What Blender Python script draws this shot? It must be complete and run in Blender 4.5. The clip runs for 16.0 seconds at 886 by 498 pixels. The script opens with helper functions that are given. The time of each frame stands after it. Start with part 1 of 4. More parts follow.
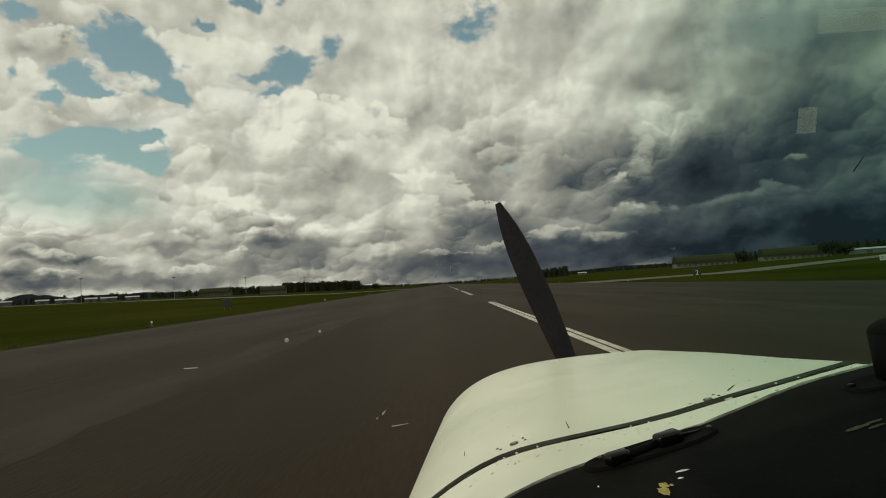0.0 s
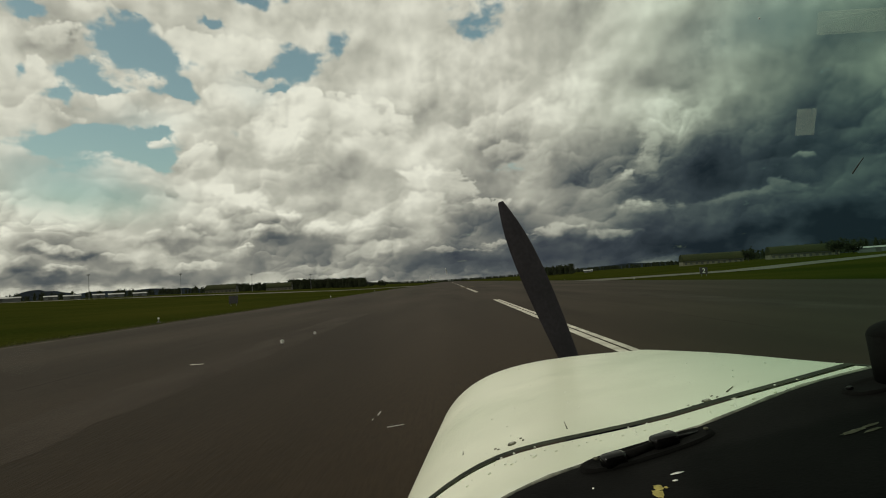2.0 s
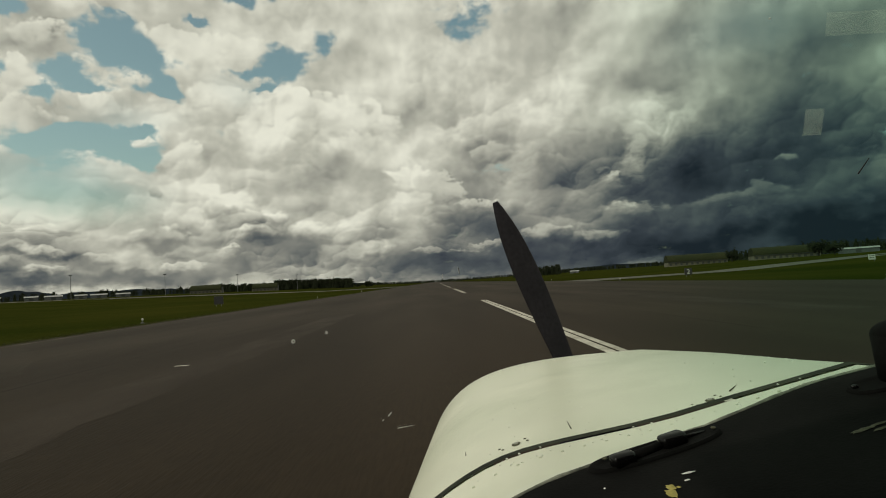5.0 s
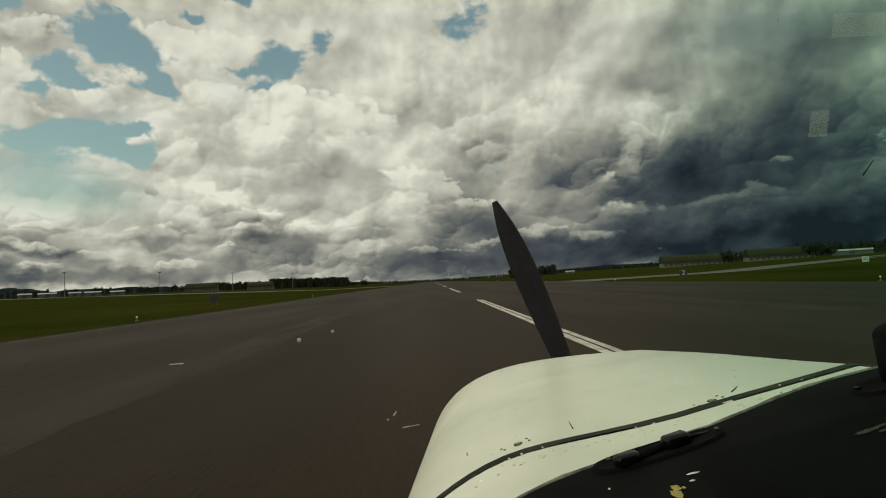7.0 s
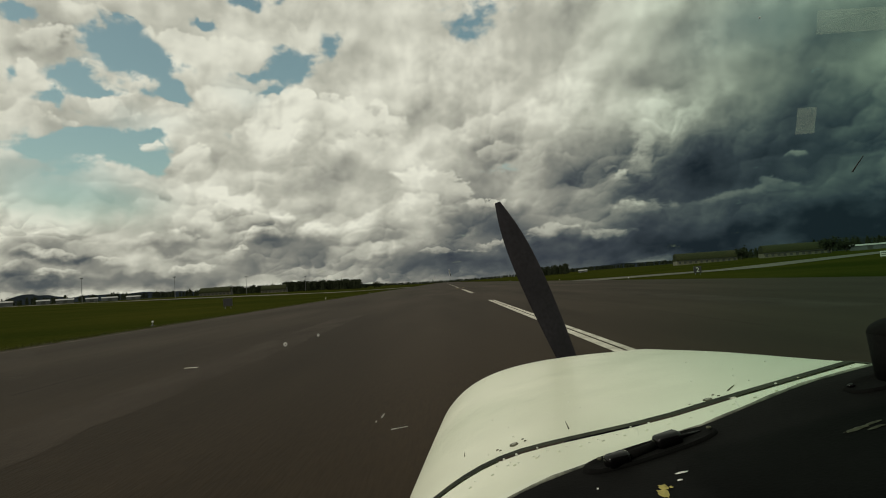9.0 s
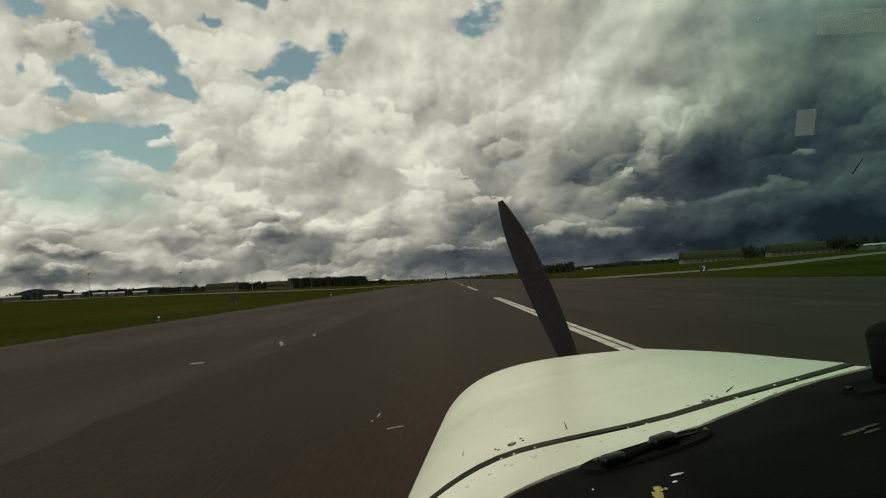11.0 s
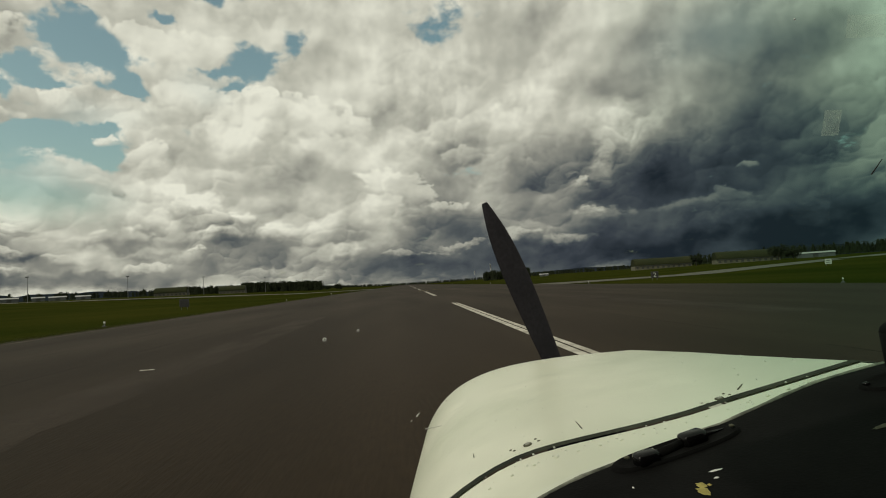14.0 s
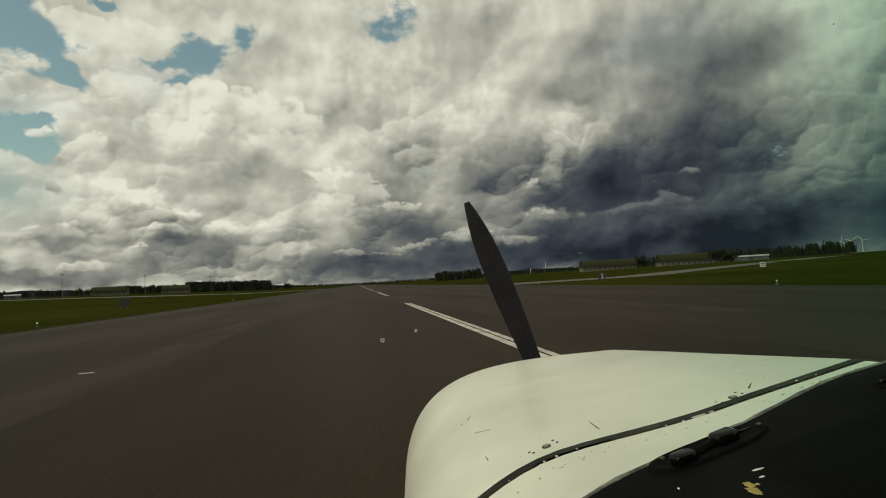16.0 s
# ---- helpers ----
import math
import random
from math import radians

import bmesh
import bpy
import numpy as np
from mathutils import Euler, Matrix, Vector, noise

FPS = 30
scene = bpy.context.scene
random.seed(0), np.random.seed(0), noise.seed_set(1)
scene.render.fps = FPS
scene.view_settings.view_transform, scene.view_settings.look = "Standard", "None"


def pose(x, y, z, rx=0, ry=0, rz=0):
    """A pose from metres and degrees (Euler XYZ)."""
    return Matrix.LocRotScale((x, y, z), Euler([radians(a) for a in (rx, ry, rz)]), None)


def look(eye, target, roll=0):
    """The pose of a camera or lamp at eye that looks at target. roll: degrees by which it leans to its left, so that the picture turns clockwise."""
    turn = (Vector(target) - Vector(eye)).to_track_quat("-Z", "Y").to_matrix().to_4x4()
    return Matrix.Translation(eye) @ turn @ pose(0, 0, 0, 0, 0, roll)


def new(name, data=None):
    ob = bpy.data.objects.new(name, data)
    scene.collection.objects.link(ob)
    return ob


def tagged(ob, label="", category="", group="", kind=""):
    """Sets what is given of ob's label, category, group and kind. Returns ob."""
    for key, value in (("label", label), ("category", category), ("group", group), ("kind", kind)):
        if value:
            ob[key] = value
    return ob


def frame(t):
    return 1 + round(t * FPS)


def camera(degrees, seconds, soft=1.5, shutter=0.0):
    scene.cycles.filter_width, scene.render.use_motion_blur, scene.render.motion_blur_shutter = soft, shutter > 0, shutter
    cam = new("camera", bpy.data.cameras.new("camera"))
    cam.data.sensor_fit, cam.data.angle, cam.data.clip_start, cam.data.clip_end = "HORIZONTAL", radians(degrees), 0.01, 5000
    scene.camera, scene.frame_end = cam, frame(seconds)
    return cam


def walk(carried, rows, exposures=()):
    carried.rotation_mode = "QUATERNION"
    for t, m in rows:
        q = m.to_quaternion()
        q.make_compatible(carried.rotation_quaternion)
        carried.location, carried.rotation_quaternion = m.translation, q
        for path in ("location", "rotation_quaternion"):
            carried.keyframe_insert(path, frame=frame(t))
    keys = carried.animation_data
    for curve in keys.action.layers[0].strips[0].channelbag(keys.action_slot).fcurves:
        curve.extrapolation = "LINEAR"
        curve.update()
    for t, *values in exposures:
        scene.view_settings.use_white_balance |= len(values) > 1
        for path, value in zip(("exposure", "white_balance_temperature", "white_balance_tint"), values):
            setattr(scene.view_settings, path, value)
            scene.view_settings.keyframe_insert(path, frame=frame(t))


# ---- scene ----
# The camera sits behind the windscreen, over the glareshield of a light aircraft on a runway. x right, y along the runway.
EYE_Z = 1.75
cam = camera(75.0, 16.0, soft=1.0)
PIVOT = Vector((0.28, 1.22, -0.24))          # point of the cowling about which the view swings, from the eye
REST = (0.0, 3.3, 3.55)                      # yaw, pitch, roll of the resting view
TURNS = (
    (0, 0.0, 3.45, 3.6),
    (0.5, -0.82, 3.53, 3.2),
    (1, -0.24, 3.22, 3.57),
    (1.5, 0.47, 3.14, 3.67),
    (2, 0.55, 3.21, 3.42),
    (2.5, 0.13, 3.37, 3.26),
    (3, -0.17, 3.54, 3.59),
    (3.5, -0.32, 3.43, 3.73),
    (4, -0.35, 3.29, 3.64),
    (6.5, -1.25, 3.14, 3.16),
    (7, -1.17, 3.12, 3.08),
    (7.5, -1.51, 3.25, 3.68),
    (8, -1.75, 3.25, 3.6),
    (8.5, -1.14, 3.29, 3.6),
    (9, 0.05, 3.28, 3.86),
    (9.5, 0.54, 3.16, 3.49),
    (12, 0.56, 3.03, 3.55),
    (12.5, -0.83, 3.06, 3.56),
    (13, -2.17, 3.25, 3.53),
    (13.5, -3.09, 3.12, 3.42),
    (14, -3.67, 3.3, 3.29),
    (14.5, -4.43, 3.16, 3.45),
    (15, -5.47, 3.22, 3.43),
    (15.5, -6.8, 3.25, 3.04),
    (16, -8.46, 3.08, 3.0),
)


def turned(yaw, pitch, roll):
    return pose(0, 0, 0, 90 + pitch, roll, yaw).to_3x3()


rows = []
for t, yaw, pitch, roll in TURNS:
    arm = turned(yaw, pitch, roll) @ (turned(*REST).inverted() @ PIVOT)
    eye = PIVOT - arm
    rows.append((t, pose(eye.x, eye.y, eye.z + EYE_Z, 90 + pitch, roll, yaw)))
walk(cam, rows)

# ---- world: sky with broken cumulus, blue gaps and a rain cloud ----
SUN_AZ, SUN_EL = -118.0, 42.0                # degrees, clockwise from the runway's heading
world = bpy.data.worlds.new("sky")
scene.world = world
world.use_nodes = True
wt = world.node_tree
wt.nodes.clear()


def wn(kind, **values):
    n = wt.nodes.new(kind)
    for k, v in values.items():
        n.inputs[int(k[1:])].default_value = v if not hasattr(v, "is_linked") else n.inputs[int(k[1:])].default_value
        if hasattr(v, "is_linked"):
            wt.links.new(v, n.inputs[int(k[1:])])
    return n


def ma(op, a, b=0.0, c=0.0, clamp=False):
    n = wn("ShaderNodeMath", i0=a, i1=b, i2=c)
    n.operation, n.use_clamp = op, clamp
    return n.outputs[0]


def ve(op, a, b=(0, 0, 0), c=(0, 0, 0)):
    n = wn("ShaderNodeVectorMath", i0=a, i1=b, i2=c)
    n.operation = op
    return n.outputs["Value"] if op == "DOT_PRODUCT" else n.outputs[0]


def smooth(x, lo, hi, a=0.0, b=1.0):
    n = wn("ShaderNodeMapRange", i0=x, i1=lo, i2=hi, i3=a, i4=b)
    n.interpolation_type = "SMOOTHSTEP"
    return n.outputs[0]


def cloud_noise(p, scale, detail, rough):
    n = wn("ShaderNodeTexNoise", i0=p)
    n.noise_dimensions = "2D"
    n.inputs["Scale"].default_value, n.inputs["Detail"].default_value, n.inputs["Roughness"].default_value = scale, detail, rough
    return n.outputs


def mixc(f, a, b):
    n = wt.nodes.new("ShaderNodeMix")
    n.data_type = "RGBA"
    for sock, v in ((n.inputs[0], f), (n.inputs[6], a), (n.inputs[7], b)):
        if hasattr(v, "is_linked"):
            wt.links.new(v, sock)
        else:
            sock.default_value = v
    return n.outputs[2]


sep = wn("ShaderNodeSeparateXYZ", i0=wt.nodes.new("ShaderNodeTexCoord").outputs["Generated"])
az = ma("MULTIPLY", ma("ARCTAN2", sep.outputs[0], sep.outputs[1]), 5.7296)      # tens of degrees
el = ma("MULTIPLY", ma("ARCSINE", sep.outputs[2]), 5.7296)
flat = wn("ShaderNodeCombineXYZ", i0=az, i1=el).outputs[0]
# clouds near the horizon lie flatter and smaller
tall = ma("POWER", ma("MAXIMUM", el, 0.0), 0.8)
cloudy = wn("ShaderNodeCombineXYZ", i0=az, i1=ma("MULTIPLY", tall, 1.42)).outputs[0]
drift = ve("SUBTRACT", cloud_noise(cloudy, 1.6, 3.0, 0.55)[1], (0.5, 0.5, 0.5))
fray = ve("SUBTRACT", cloud_noise(cloudy, 6.0, 4.0, 0.6)[1], (0.5, 0.5, 0.5))
ragged = ve("ADD", flat, ve("ADD", ve("MULTIPLY", drift, (0.26, 0.20, 0.0)), ve("MULTIPLY", fray, (0.15, 0.13, 0.0))))
billowed = ve("ADD", cloudy, ve("ADD", ve("MULTIPLY", drift, (0.35, 0.35, 0.0)), ve("MULTIPLY", fray, (0.10, 0.10, 0.0))))
sums = {"gap": 0.0, "dark": 0.0, "thin": 0.0, "at": ragged, "count": 0}


def place(after):
    """The place in the sky for the next cloud; every fifth waits for those before it, which keeps the shader small."""
    sums["count"] += 1
    if sums["count"] % 5 == 0:
        sums["at"] = ve("MULTIPLY_ADD", after, (1e-7, 1e-7, 0.0), sums["at"])
    return sums["at"]


def heaps(p, scale, soft):
    """Rounded heaps of cloud: how light each one is, from its sunlit top to its shaded foot."""
    n = wn("ShaderNodeTexVoronoi", i0=p)
    n.voronoi_dimensions, n.feature = "2D", "SMOOTH_F1"
    n.inputs["Scale"].default_value, n.inputs["Smoothness"].default_value = scale, soft
    return ma("MULTIPLY", ve("DOT_PRODUCT", ve("SUBTRACT", p, n.outputs["Position"]), (-0.35, 0.94, 0.0)), scale), n.outputs["Distance"]


big, big_far = heaps(billowed, 1.5, 0.6)
mid, mid_far = heaps(ve("ADD", billowed, (3.1, 0.7, 0.0)), 3.6, 0.3)
fine, fine_far = heaps(ve("ADD", billowed, (7.7, 2.3, 0.0)), 8.5, 0.05)
puffs = cloud_noise(cloudy, 1.7, 6.0, 0.5)[0]
puffs_lit = cloud_noise(ve("ADD", cloudy, (-0.07, 0.10, 0.0)), 1.7, 3.0, 0.45)[0]
calm = smooth(cloud_noise(ve("ADD", cloudy, (4.4, 9.1, 0.0)), 0.9, 2.0, 0.5)[0], 0.36, 0.66, 0.22, 0.9)
calm = ma("MULTIPLY", ma("MULTIPLY", calm, smooth(el, 0.6, 2.1, 1.5, 0.25)), smooth(az, -0.6, 1.0, 1.0, 0.95))
relief = ma("MULTIPLY", ma("MULTIPLY_ADD", big, 0.26, ma("MULTIPLY_ADD", mid, 0.24, ma("MULTIPLY", fine, 0.11))), calm)
relief = ma("MULTIPLY_ADD", ma("SUBTRACT", puffs, puffs_lit), 0.5, relief)
lumps = ma("MULTIPLY_ADD", mid_far, 0.5, ma("MULTIPLY", fine_far, 0.55))
wisps = cloud_noise(ve("MULTIPLY", cloudy, (0.7, 1.3, 0.0)), 3.4, 9.0, 0.66)[0]
edge_wave = ma("MULTIPLY_ADD", lumps, -0.8, ma("MULTIPLY_ADD", wisps, 2.6, ma("MULTIPLY_ADD", puffs, 1.0, -1.5)))


def bank(what, a, e, w, h, amount):
    p = ve("MULTIPLY_ADD", place(sums[what]), (10 / w, 10 / h, 0), (-a / w, -e / h, 0))
    sums[what] = ma("MULTIPLY_ADD", ma("POWER", 0.42, ve("DOT_PRODUCT", p, p)), amount, sums[what])


def gap(*v):
    bank("gap", *v)


def dark(*v):
    bank("dark", *v)


def thin(*v):
    bank("thin", *v)


def start_heads():
    """Below the banks lies a broken sheet; in front of it stand the cloud heads."""
    sums["cover"] = smooth(ma("ADD", ma("MULTIPLY_ADD", puffs, 0.6, ma("MULTIPLY", wisps, 1.7)), ma("MULTIPLY_ADD", sums["gap"], -1.10, -0.18)), 0.22, 0.66)
    sums["cover"] = ma("MULTIPLY", sums["cover"], ma("MULTIPLY_ADD", sums["thin"], -0.65, 1.0))
    shade = ma("MULTIPLY", ma("SUBTRACT", 1.0, ma("POWER", 0.16, sums["dark"])), 0.86)
    sums["shade"] = shade
    sums["depth"] = ma("ADD", shade, ma("MULTIPLY_ADD", puffs, -0.36, 0.35))


def head(a, e, w, h, top, base):
    """A cumulus head: crisp, lumpy and light on top, soft and darker at its base."""
    p = ve("MULTIPLY_ADD", place(sums["depth"]), (10 / w, 10 / h, 0), (-a / w, -e / h, 0))
    up = wn("ShaderNodeSeparateXYZ", i0=p).outputs[1]
    soft = wn("ShaderNodeMapRange", i0=up, i1=-0.7, i2=0.5, i3=1.5, i4=min(0.6, 0.16 + 0.22 / h) + (0.35 if a > 8 else 0.0)).outputs[0]
    inside = ma("ADD", ma("SUBTRACT", 1.0, ve("DOT_PRODUCT", p, p)), edge_wave)
    mask = ma("MULTIPLY", smooth(inside, 0.0, soft), 0.85)
    tone = smooth(ma("MULTIPLY_ADD", edge_wave, 0.3, up), -0.9, 0.7, base, top)
    keep = ma("SUBTRACT", 1.0, mask)
    sums["depth"] = ma("MULTIPLY_ADD", tone, mask, ma("MULTIPLY", sums["depth"], keep))
    sums["cover"] = ma("MAXIMUM", sums["cover"], mask)


gap(-28.1, 21.5, 2.66, 1.89, 1.0)
gap(-26.0, 20.5, 1.93, 1.29, 0.9)
gap(-24.8, 18.4, 1.78, 0.95, 0.9)
gap(-28.1, 23.3, 1.16, 0.97, 0.8)
gap(-32.2, 18.8, 2.11, 1.06, 0.9)
gap(-34.1, 17.1, 1.32, 0.57, 0.8)
gap(-30.1, 17.9, 1.7, 0.46, 0.6)
gap(-36.1, 23.5, 1.42, 0.56, 0.8)
gap(-36.4, 19.1, 0.48, 1.09, 0.6)
gap(-21.6, 24.4, 1.19, 0.41, 0.8)
gap(-17.8, 26.3, 1.77, 0.64, 0.8)
gap(-22.8, 20.7, 1.07, 0.66, 0.4)
gap(-13.9, 21.0, 1.94, 1.49, 1.1)
gap(-17.2, 20.4, 1.77, 0.44, 0.75)
gap(-15.5, 18.8, 1.16, 0.4, 0.8)
gap(-18.0, 18.8, 1.34, 0.89, 0.4)
gap(-10.5, 23.4, 1.33, 1.46, 0.6)
gap(5.4, 24.9, 2.86, 2.02, 0.62)
gap(-14.4, 26.3, 0.76, 0.37, 0.4)
gap(-29.2, 14.1, 3.35, 0.95, 0.9)
gap(-32.1, 14.4, 1.05, 0.73, 0.8)
gap(-26.2, 15.1, 1.37, 0.58, 0.55)
gap(-34.7, 13.1, 2.67, 0.9, 0.75)
gap(-26.3, 12.5, 1.36, 1.18, 0.8)
gap(-29.0, 13.0, 2.59, 1.05, 0.7)
gap(-36.3, 14.4, 0.73, 0.61, 0.5)
gap(-33.6, 11.4, 3.9, 1.1, 0.45)
thin(-33.6, 11.0, 4.68, 2.06, 0.95)
thin(-32.8, 8.9, 4.35, 1.4, 0.9)
thin(-27.9, 8.3, 2.63, 1.47, 0.5)
thin(-27.6, 15.8, 3.11, 0.95, 0.4)
thin(-18.0, 18.8, 2.06, 1.24, 0.3)
thin(30.3, 20.3, 5.2, 2.2, 0.25)
dark(27.2, 20.2, 5.6, 3.1, 0.22)
dark(33.7, 17.9, 3.7, 3.8, 0.32)
dark(38.2, 15.8, 3.3, 5.9, 0.22)
dark(22.2, 17.6, 3.0, 1.5, 0.15)
dark(29.8, 12.9, 4.8, 2.4, 0.32)
dark(35.3, 13.0, 3.5, 2.8, 0.26)
dark(28.6, 8.9, 6.7, 3.0, 0.62)
dark(23.9, 7.5, 3.8, 2.6, 0.5)
dark(34.1, 8.1, 4.8, 2.8, 0.5)
dark(37.6, 3.0, 4.4, 2.7, 0.7)
dark(18.0, 9.7, 3.1, 3.2, 0.3)
dark(13.6, 8.2, 3.2, 2.2, 0.28)
dark(13.5, 6.0, 5.4, 1.2, 0.3)
dark(20.3, 5.7, 3.0, 1.6, 0.35)
dark(-0.1, 1.8, 4.2, 1.7, 0.6)
dark(6.7, 2.0, 4.7, 2.0, 0.6)
dark(13.2, 1.9, 4.6, 2.0, 0.62)
dark(21.0, 1.8, 5.7, 2.0, 0.72)
dark(28.1, 2.0, 5.6, 1.8, 0.8)
dark(34.9, 2.0, 5.5, 1.7, 0.95)
dark(4.1, 5.8, 3.6, 1.8, 0.36)
dark(6.6, 5.4, 2.5, 1.4, 0.32)
dark(4.8, 9.1, 3.9, 1.7, 0.2)
dark(5.6, 12.4, 2.5, 1.7, 0.22)
dark(1.0, 6.0, 1.7, 2.2, 0.1)
dark(-8.6, 10.3, 4.6, 1.4, 0.09)
dark(-11.7, 7.6, 3.2, 1.1, 0.15)
dark(-8.4, 14.8, 3.5, 0.9, 0.13)
dark(-2.7, 16.3, 2.5, 0.7, 0.12)
dark(-16.7, 5.0, 3.0, 0.6, 0.32)
dark(-12.1, 3.8, 2.8, 1.1, 0.42)
dark(-19.8, 2.8, 5.4, 1.0, 0.28)
dark(-25.8, 4.7, 3.3, 0.4, 0.25)
dark(-32.5, 4.0, 2.7, 0.4, 0.22)
dark(-34.3, 2.0, 2.6, 0.6, 0.32)
dark(-28.5, 1.9, 3.8, 0.6, 0.3)
dark(-22.7, 1.5, 3.3, 0.6, 0.3)
dark(-10.6, 1.5, 5.9, 1.0, 0.15)
dark(-33.8, 21.7, 1.4, 1.3, 0.25)
dark(-17.5, 12.2, 3.0, 1.5, 0.1)
dark(47.0, 9.0, 6.0, 6.0, 0.35)
dark(50.0, 3.0, 9.0, 3.0, 0.9)
dark(58.0, 10.0, 8.0, 10.0, 0.4)
dark(30.0, 3.6, 11.0, 2.4, 0.3)
dark(26.0, 7.5, 7.0, 3.0, 0.25)
gap(47.0, 19.0, 5.0, 4.0, 0.3)
dark(-33.1, 22.0, 1.04, 0.55, 0.18)
dark(-36.0, 20.9, 0.93, 0.46, 0.15)
dark(-34.2, 4.2, 0.76, 0.42, 0.35)
dark(-32.2, 3.8, 0.88, 0.47, 0.35)
dark(-36.0, 4.3, 0.66, 0.32, 0.3)
dark(-36.5, 2.9, 0.9, 0.45, 0.4)
dark(-29.7, 3.1, 1.68, 0.39, 0.25)
dark(-35.6, 1.9, 3.3, 0.54, 0.35)
dark(-27.2, 2.2, 2.64, 0.4, 0.25)
dark(-23.5, 3.7, 1.88, 0.46, 0.2)
dark(14.2, 23.8, 3.26, 1.9, 0.15)
dark(11.8, 21.4, 3.31, 1.98, 0.1)
dark(38.6, 18.8, 2.85, 2.43, 0.05)
dark(-11.4, 11.8, 2.17, 1.61, 0.03)
dark(-7.1, 9.8, 2.23, 1.32, 0.03)
dark(-8.7, 12.5, 0.78, 1.08, 0.05)
dark(-16.0, 4.9, 3.11, 1.18, 0.2)
dark(-23.4, 5.5, 2.12, 0.61, 0.15)
dark(-4.1, 4.6, 3.36, 0.89, 0.1)
dark(5.5, 13.4, 2.82, 1.19, 0.15)
dark(13.8, 12.8, 2.96, 1.37, 0.2)
dark(13.0, 9.7, 3.24, 1.62, 0.12)
dark(20.5, 16.8, 2.27, 1.09, 0.12)
dark(-34.8, 5.0, 3.38, 1.01, 0.14)
dark(-34.9, 2.7, 3.37, 0.91, 0.2)
dark(24.7, 8.8, 3.3, 2.52, 0.2)
dark(-4.8, 2.1, 3.34, 1.23, 0.28)
dark(36.5, 3.4, 2.59, 1.81, 0.3)
start_heads()
head(-10.0, 15.0, 7.13, 3.81, 0.05, 0.24)
head(-33.7, 21.7, 3.35, 1.52, 0.05, 0.3)
head(-30.4, 23.8, 2.98, 0.94, 0.04, 0.2)
head(-35.3, 19.0, 0.98, 1.37, 0.05, 0.2)
head(-35.9, 16.2, 1.11, 0.87, 0.08, 0.22)
head(-31.4, 20.3, 0.58, 0.53, 0.05, 0.2)
head(-30.3, 16.7, 1.86, 1.01, 0.03, 0.22)
head(-28.2, 17.8, 1.41, 0.51, 0.05, 0.2)
head(-33.5, 15.3, 1.65, 0.67, 0.05, 0.2)
head(-28.3, 16.2, 2.41, 0.52, 0.08, 0.2)
head(-26.3, 13.9, 1.0, 0.44, 0.0, 0.2)
head(-23.2, 12.2, 2.48, 1.61, 0.0, 0.2)
head(-26.7, 10.0, 2.02, 0.74, 0.08, 0.22)
head(-25.4, 9.3, 0.78, 1.2, 0.2, 0.62)
head(-29.3, 11.7, 0.6, 0.48, 0.12, 0.2)
head(-23.2, 22.6, 3.62, 1.02, 0.03, 0.17)
head(-19.3, 22.1, 4.07, 1.72, 0.05, 0.17)
head(-19.5, 17.2, 4.53, 2.2, 0.04, 0.16)
head(-23.9, 16.9, 1.9, 0.97, 0.05, 0.15)
head(-16.1, 15.0, 3.14, 2.33, 0.03, 0.18)
head(-13.3, 17.9, 2.27, 1.33, -0.08, 0.22)
head(-10.9, 16.3, 3.29, 1.83, 0.03, 0.2)
head(-20.6, 9.0, 1.08, 1.14, -0.06, 0.35)
head(-20.0, 7.6, 1.49, 1.15, 0.04, 0.55)
head(-22.4, 6.7, 1.44, 1.13, 0.08, 0.35)
head(-24.8, 5.5, 3.46, 0.96, 0.06, 0.6)
head(-15.4, 7.0, 2.35, 0.91, 0.0, 0.55)
head(-19.7, 4.3, 0.99, 0.42, -0.03, 0.3)
head(-32.5, 6.1, 3.18, 0.52, 0.08, 0.42)
head(-2.1, 9.9, 3.13, 2.01, -0.01, 0.31)
head(0.5, 8.0, 2.91, 2.69, 0.11, 0.63)
head(6.1, 12.0, 2.56, 1.57, 0.3, 0.4)
head(10.8, 14.6, 2.85, 3.21, 0.06, 0.37)
head(14.1, 15.8, 2.25, 1.43, 0.06, 0.31)
head(20.8, 13.4, 3.12, 1.81, 0.12, 0.39)
head(22.1, 17.0, 3.58, 1.27, 0.44, 0.52)
head(26.2, 19.0, 2.17, 1.54, 0.31, 0.38)
head(19.7, 10.3, 1.52, 2.24, 0.29, 0.57)
head(17.1, 8.6, 1.77, 1.41, 0.41, 0.63)
head(28.0, 5.6, 5.18, 0.85, 0.65, 0.86)
head(30.3, 6.2, 1.12, 0.59, 0.66, 0.82)
head(32.0, 8.6, 0.92, 0.44, 0.57, 0.78)
head(37.0, 5.3, 1.34, 1.14, 0.75, 0.88)
head(37.9, 8.3, 1.25, 0.91, 0.57, 0.78)
head(20.3, 5.3, 3.12, 1.06, 0.56, 0.83)
head(10.6, 3.9, 3.39, 0.72, 0.25, 0.57)
head(16.1, 3.2, 3.25, 0.54, 0.36, 0.69)
head(5.7, 3.5, 3.46, 0.45, 0.34, 0.57)
head(1.4, 3.1, 4.20, 0.34, 0.34, 0.56)
head(3.9, 7.4, 3.47, 0.95, 0.14, 0.6)
head(-6.2, 13.3, 4.95, 1.44, 0.06, 0.23)
head(-34.0, 4.4, 2.02, 0.41, 0.14, 0.49)
head(-29.9, 3.8, 1.80, 0.43, 0.14, 0.49)
head(-34.1, 2.8, 2.16, 0.46, 0.12, 0.53)
head(-23.6, 2.6, 3.04, 0.61, 0.17, 0.66)
